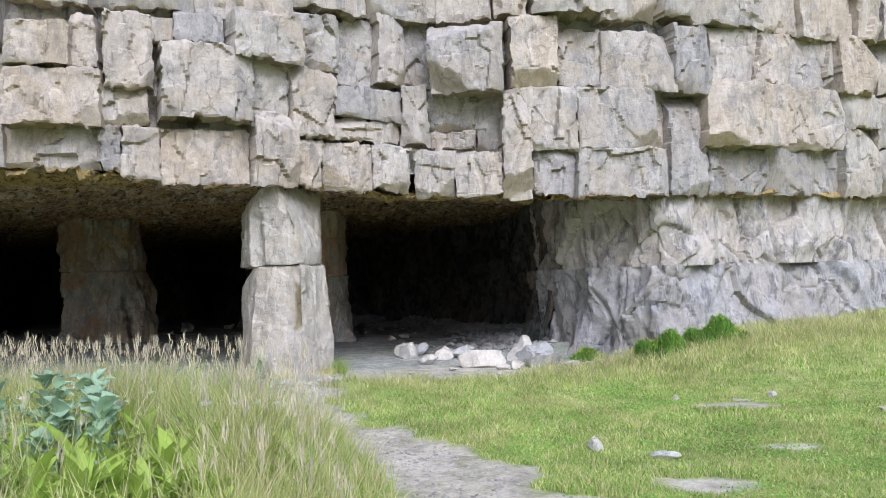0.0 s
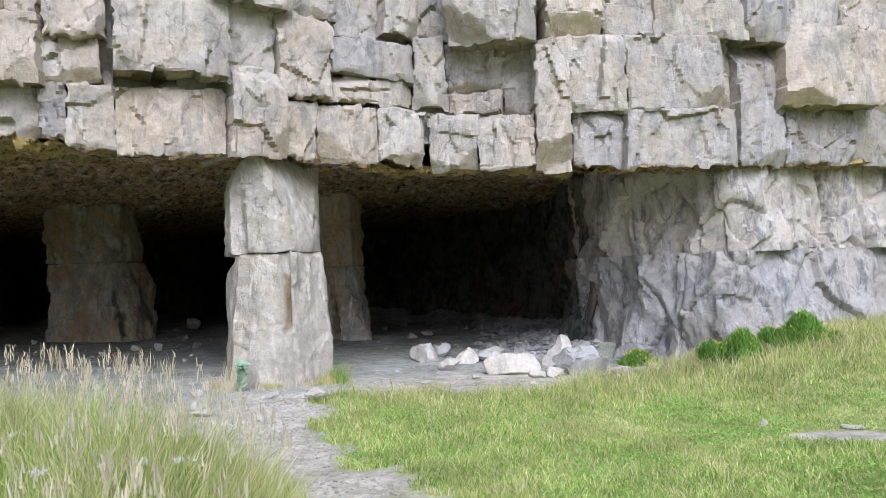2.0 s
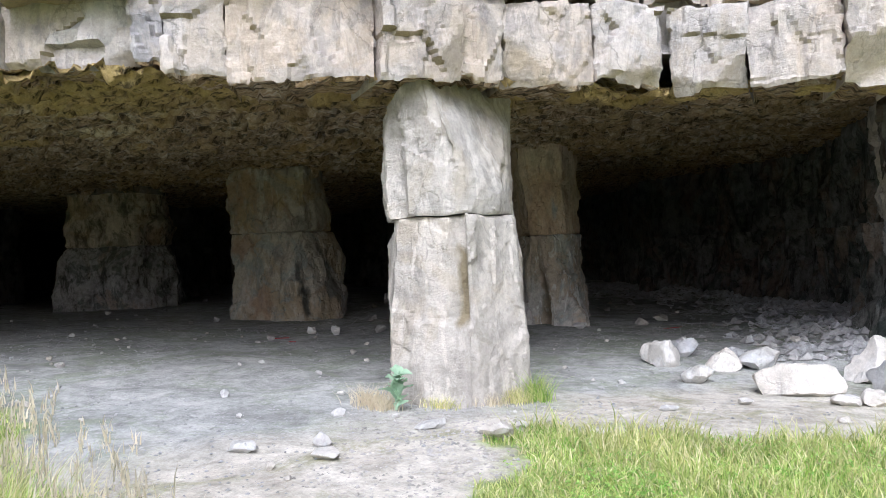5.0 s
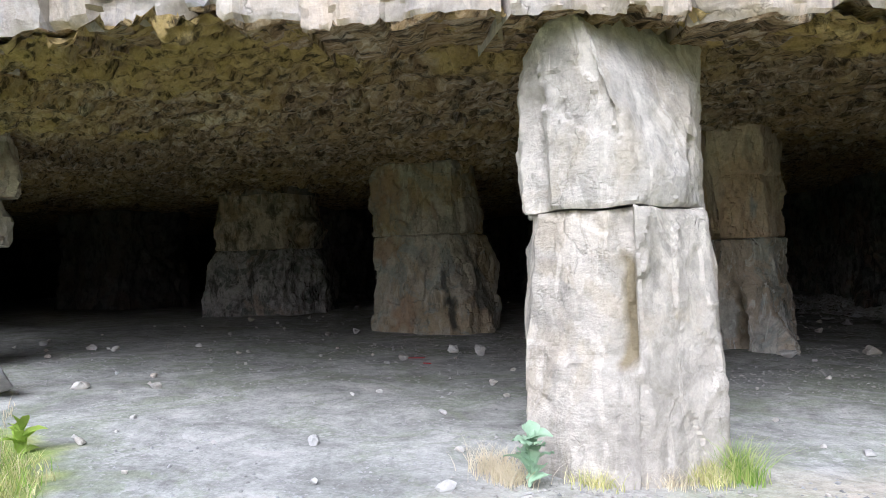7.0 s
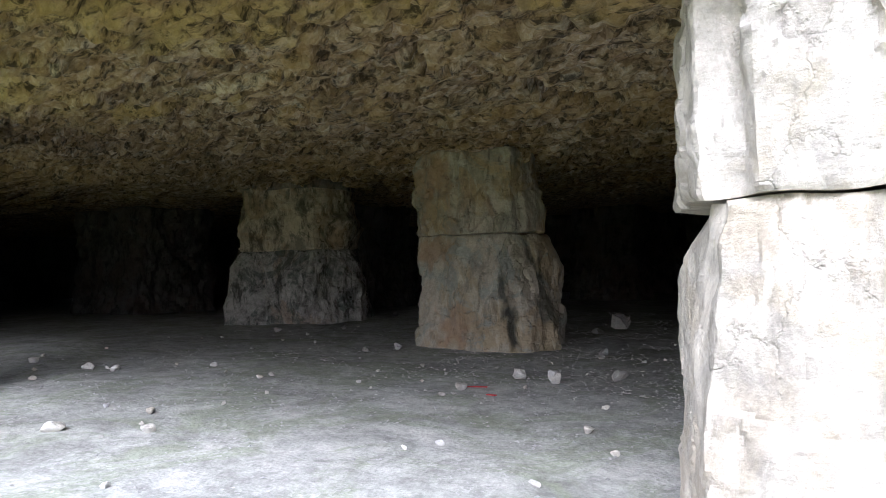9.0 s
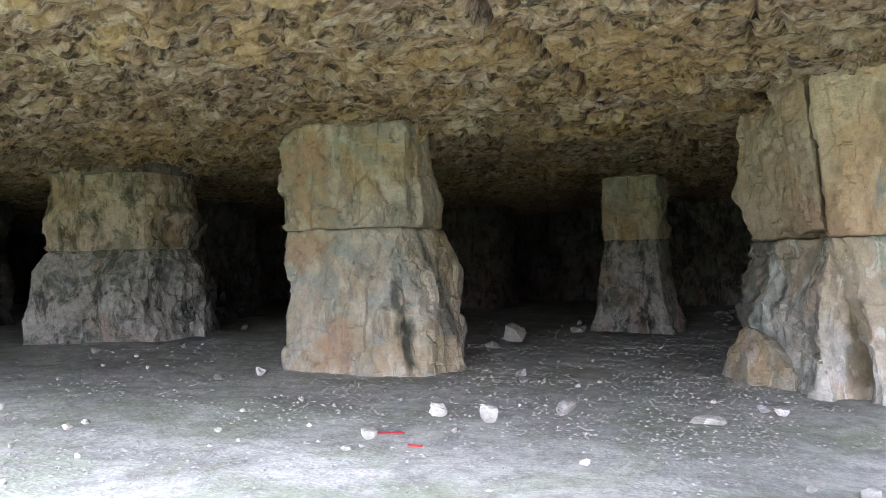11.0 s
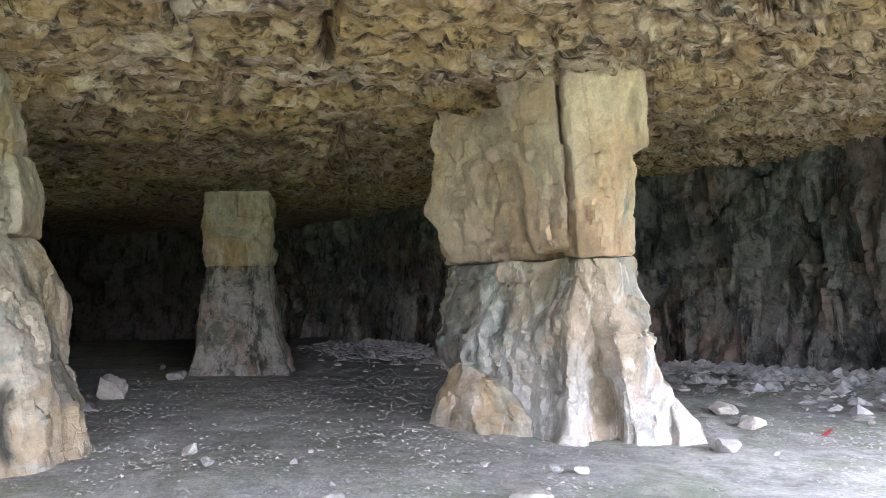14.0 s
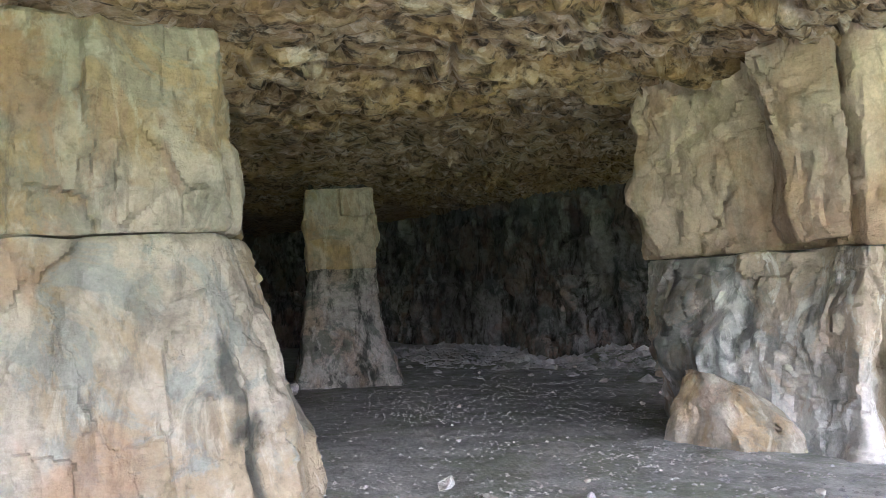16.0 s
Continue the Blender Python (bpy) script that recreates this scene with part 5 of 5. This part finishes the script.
dry = r.random(len(x)) < 0.2 + 0.5 * tall + 0.15 * np.clip(patch, 0, 1)
wd = 0.006 + 0.0035 * np.clip(np.hypot(x, y) / 6, 0, 2.2)
for nm, sel, mat, lab in (("lawn_grass", ~dry, TURF, "short green grass of the quarry lawn"), ("dry_lawn_grass", dry, HAY, "dry straw-coloured grass among the lawn")):
    v, f = blades(x[sel], y[sel], h[sel] * (1.25 if mat is HAY else 1), wd[sel], 0.8, 79, 2)
    tagged(piece(nm, v, f, mat, None, lab, 0), "", "grass", "", "stuff")

# clover and low weeds in the lawn
x, y = r.uniform(-2, 9, 160000), 3 + 11 * r.random(160000)
P = np.stack([x, y, 0 * x], 1)
keep = (x > path_x(y)) & (turf_at(x, y) > 0.3) & (hay_zone(x, y) < 0) & (wave(P, 0.8, 35) + 0.8 * wave(P, 0.25, 36) + r.uniform(-0.4, 0.4, len(x)) > 0.25) & (np.hypot(x, y) < 13)
x, y = x[keep], y[keep]
v, f = blades(x, y, 0.012 + 0.012 * r.random(len(x)), 0.014 + 0.016 * r.random(len(x)), 1.6, 81, 1, on_ground(x, y) + 0.015 + 0.05 * r.random(len(x)))
tagged(piece("clover", v, f, CLOVER, None, "bright green clover and weeds in the lawn", 0), "", "clover", "", "stuff")

# tall meadow grass beside the path
x, y = r.uniform(-11, 0.5, 330000), r.uniform(2.5, 12.5, 330000)
e = hay_zone(x, y)
P = np.stack([x, y, 0 * x], 1)
dens = np.clip(e / 0.7 + 0.15, 0, 1) * np.clip(0.75 + 0.6 * wave(P, 0.6, 15), 0.1, 1) * np.clip(1.3 - np.abs(x) / 9, 0.3, 1)
leafy = np.clip((-x / y - 0.27) / 0.06, 0, 1) * np.clip((7.9 - y) / 0.5, 0, 1)
keep = (e > -0.05) & (r.random(len(x)) < dens * (1 - 0.85 * leafy)) & (np.hypot(x - 0.1, y - 1.0) > 2.0)
x, y, e = x[keep], y[keep], e[keep]
grow = np.clip(0.45 + e / 1.3, 0.3, 1.25) * np.interp(y, (2, 4.0, 6.0, 8.5, 10, 12), (0.4, 0.65, 1.2, 1.2, 0.8, 0.6))
h = (0.25 + 0.4 * r.random(len(x))) * grow
green = r.random(len(x)) < 0.42
for nm, sel, mat, lab in (("meadow_grass", ~green, HAY, "tall straw-coloured meadow grass beside the path"), ("green_meadow_grass", green, TURF, "tall green grass among the dry meadow")):
    v, f = blades(x[sel], y[sel], h[sel], 0.007 + 0.006 * r.random(sel.sum()), 0.55, 83, 3)
    tagged(piece(nm, v, f, mat, None, lab, 0), "", "grass", "", "stuff")
# stalks with seed heads
pickd = r.choice(len(x), 1000, replace=False)
pickd = pickd[(e[pickd] > 0.25) & (y[pickd] > 4.2)]
sx, sy, sh = x[pickd], y[pickd], (0.75 + 0.35 * r.random(len(pickd))) * np.clip(0.55 + e[pickd] / 1.5, 0.55, 1.05) * np.interp(y[pickd], (4, 6, 9, 12), (0.7, 1.0, 1.0, 0.7))
v, f = blades(sx, sy, sh, np.full(len(sx), 0.004), 0.16, 85, 4)
tagged(piece("grass_stalk", v, f, SEED, None, "dry grass stalks standing over the meadow", 0), "", "grass", "", "stuff")
tips = v.reshape(len(sx), -1, 3)[:, -1]
hv, hf = [], []
for k in range(10):
    d = r.normal(0, 0.012, (len(sx), 2))
    vv, ff = blades(tips[:, 0] + d[:, 0], tips[:, 1] + d[:, 1], 0.035 + 0.05 * r.random(len(sx)), np.full(len(sx), 0.009), 0.35, 90 + k, 2, tips[:, 2] - 0.1 + 0.011 * k)
    hf.append(ff + sum(len(q) for q in hv))
    hv.append(vv)
tagged(piece("grass_seed_heads", np.concatenate(hv), np.concatenate(hf), SEED, None, "feathery buff seed heads on grass stalks", 0), "", "grass", "", "stuff")


# ---- leafy plants ----
def leaf_mesh(name, length, width, curl, material, wavy=0.1, n=7, m=5, seed=1):
    """A leaf with stalk end at the origin, running along +x, that arches over."""
    t, s = np.meshgrid(np.linspace(0, 1, n), np.linspace(-1, 1, m))
    t, s = t.T, s.T
    w = width * 0.5 * np.sin(np.clip(t * 0.93 + 0.07, 0, 1) * np.pi) ** 0.75
    rr = np.random.default_rng(seed).normal(0, 1, t.shape)
    x = length * t
    y = s * w * (1 + 0.12 * rr)
    z = curl * length * (t - 1.15 * t ** 2) + 0.25 * np.abs(s) * w + wavy * width * 0.4 * rr * np.abs(s)
    return mesh_of(name, np.stack([x, y, z], -1).reshape(-1, 3), grid_faces(m, n), material, 0)


def plant(name, at, leaf_meshes, count, spread_up, size, label, seed, group="", high=0.0):
    """A rosette or bush of separate leaves."""
    rr = random.Random(seed)
    ob = thing(name, at, label, "plant", group)
    for k in range(count):
        lf = new("leaf", rr.choice(leaf_meshes))
        lf.parent = ob
        s = size * rr.uniform(0.6, 1.1)
        up = rr.uniform(*spread_up)
        z = high * rr.random()
        lf.matrix_basis = pose(0.02 * rr.uniform(-1, 1), 0.02 * rr.uniform(-1, 1), z, 0, -up, k * 137.5 + rr.uniform(-25, 25)) @ pose(0, 0, 0, rr.uniform(-20, 20)) @ Matrix.Diagonal((s, s, s, 1))
    return ob


CAB = [leaf_mesh("leaf", 0.30, 0.22, 0.45, CABBAGE, 0.2, seed=k) for k in range(3)]
HRB = [leaf_mesh("leaf", 0.34, 0.085, 0.5, HERB, 0.08, seed=k) for k in range(3)]
BRD = [leaf_mesh("leaf", 0.22, 0.12, 0.4, HERB, 0.1, seed=k + 5) for k in range(2)]


def g3(x, y, up=0.0):
    return (x, y, float(on_ground(x, y)) + up)


plant("wild_cabbage", g3(-3.12, 13.35), CAB, 22, (10, 75), 0.62, "grey-green broad-leaved plant at the foot of the pillar", 3, high=0.36)
rnd = random.Random(9)
for k in range(22):
    y = rnd.uniform(5.6, 7.6)
    x = -y * rnd.uniform(0.42, 0.6)
    plant("wild_cabbage", g3(x, y), CAB, 30, (0, 70), rnd.uniform(0.45, 0.7), "grey-green broad-leaved plant in the meadow", 20 + k, "wild cabbages in the meadow", high=rnd.uniform(0.4, 0.8))
for k in range(46):
    y = rnd.uniform(4.9, 6.6)
    x = -y * rnd.uniform(0.28, 0.58)
    plant("dock_plant", g3(x, y), HRB if k % 3 else BRD, 15, (25, 85), rnd.uniform(1.0, 1.6), "bright green long-leaved plant in the meadow", 40 + k, "leafy plants in the meadow", high=0.2)
for k in range(26):
    y = rnd.uniform(5.4, 8.2)
    x = -y * rnd.uniform(0.2, 0.5)
    plant("herb_plant", g3(x, y), BRD, 15, (10, 80), rnd.uniform(0.7, 1.1), "green leafy herb among the tall grass", 80 + k, "herbs in the meadow", high=0.4)
for k in range(4):
    x, y = (-7.2, -7.7, -8.4, -6.9)[k], (12.2, 12.0, 12.3, 11.8)[k]
    plant("herb_plant", g3(x, y), BRD, 18, (10, 80), 0.8, "green leafy herb on the grass bank", 80 + k, "herbs on the bank", high=0.2)

# grass tufts at the foot of the entrance pillar
for k, (tx, ty, th, mat, lab) in enumerate(((-3.5, 13.55, 0.26, SEED, "brown dead grass tuft at the pillar's foot"), (-3.3, 13.4, 0.2, SEED, "brown dead grass tuft at the pillar's foot"), (-2.75, 13.65, 0.15, HAY, "dry grass tuft at the pillar's foot"), (-2.35, 13.85, 0.16, SEED, "brown dead grass tuft at the pillar's foot"), (-1.95, 14.25, 0.36, TURF, "fresh green tuft at the pillar's foot"), (-2.1, 14.05, 0.2, HAY, "dry grass tuft at the pillar's foot"))):
    q = np.random.default_rng(k)
    bx, by = q.normal(0, 0.09, 260), q.normal(0, 0.07, 260)
    v, f = blades(bx, by, th * (0.5 + 0.6 * q.random(260)), np.full(260, 0.007), 0.8, k, 3, np.zeros(260) - 0.01)
    ob = piece("grass_tuft", v, f, mat, None, lab, 0)
    ob.location = g3(tx, ty)
    tagged(ob, "", "grass", "grass tufts round the pillar")

# bright bushes against the cliff
for k, (bx, by, bw, bh) in enumerate(((4.02, 14.8, 0.52, 0.48), (5.1, 15.0, 0.62, 0.5), (2.9, 16.3, 0.35, 0.22))):
    q = np.random.default_rng(40 + k)
    ob = thing("bush", g3(bx, by), "low bright green bush with small yellow flowers", "bush", "bushes against the cliff")
    n = 5200
    ang, rad = q.random(n) * 6.283, np.sqrt(q.random(n))
    lx, ly = np.cos(ang) * rad * bw, np.sin(ang) * rad * bw * 0.6
    top = bh * np.sqrt(np.clip(1 - rad ** 2 * 0.85, 0, 1)) * (0.8 + 0.25 * np.sin(lx * 9 + k) + 0.1 * q.random(n))
    v, f = blades(lx, ly, 0.05 + 0.09 * q.random(n), np.full(n, 0.02), 0.9, 44 + k, 2, np.clip(top - 0.12 * q.random(n) - 0.05, -0.02, None))
    tagged(piece("foliage", v, f, BUSH, ob, "", 0), kind="stuff")
    sel = q.choice(n, 60)
    v, f = blades(lx[sel], ly[sel], np.full(60, 0.03), np.full(60, 0.03), 1.0, 47, 1, top[sel] + 0.04)
    tagged(piece("flowers", v, f, YELLOW, ob, "small yellow flowers", 0), kind="stuff")

# white flower heads in the meadow
for k in range(14):
    q = random.Random(100 + k)
    fx, fy = q.uniform(-4.0, -1.4), q.uniform(5.5, 8.4)
    hh = q.uniform(0.45, 0.7)
    ob = thing("white_flower", g3(fx, fy), "white flower head on a thin stalk in the meadow", "flower", "white flowers in the meadow")
    v, f = blades(np.zeros(2), np.zeros(2), np.full(2, hh), np.full(2, 0.008), 0.02, k, 3, np.zeros(2))
    piece("stalk", v, f, TURF, ob, "", 0)
    q2 = np.random.default_rng(k)
    v, f = blades(q2.normal(0, 0.022, 40), q2.normal(0, 0.022, 40), np.full(40, 0.02), np.full(40, 0.018), 1.2, k, 1, hh - 0.02 + q2.normal(0, 0.006, 40))
    tagged(piece("flower_head", v, f, PETAL, ob, "white petals", 0), kind="stuff")

# red strips of litter on the cave floor
for x, y, rz, ln in ((-7.3, 18.25, 8, 0.34), (-0.9, 21.6, 30, 0.4), (-6.9, 18.0, -20, 0.12)):
    bm = bmesh.new()
    bmesh.ops.create_cube(bm, size=1.0, matrix=Matrix.Diagonal((ln, 0.03, 0.012, 1)))
    bmesh.ops.subdivide_edges(bm, edges=bm.edges[:], cuts=3)
    for vert in bm.verts:
        vert.co.y += 0.03 * math.sin(vert.co.x * 9)
    me = bpy.data.meshes.new("red_strip")
    bm.to_mesh(me)
    bm.free()
    me.materials.append(RED)
    ob = new("red_strip", me)
    ob.matrix_world = pose(x, y, float(on_ground(x, y)) + 0.012, 0, 0, rz)
    tagged(ob, "faded red plastic strip lying on the cave floor", "litter")
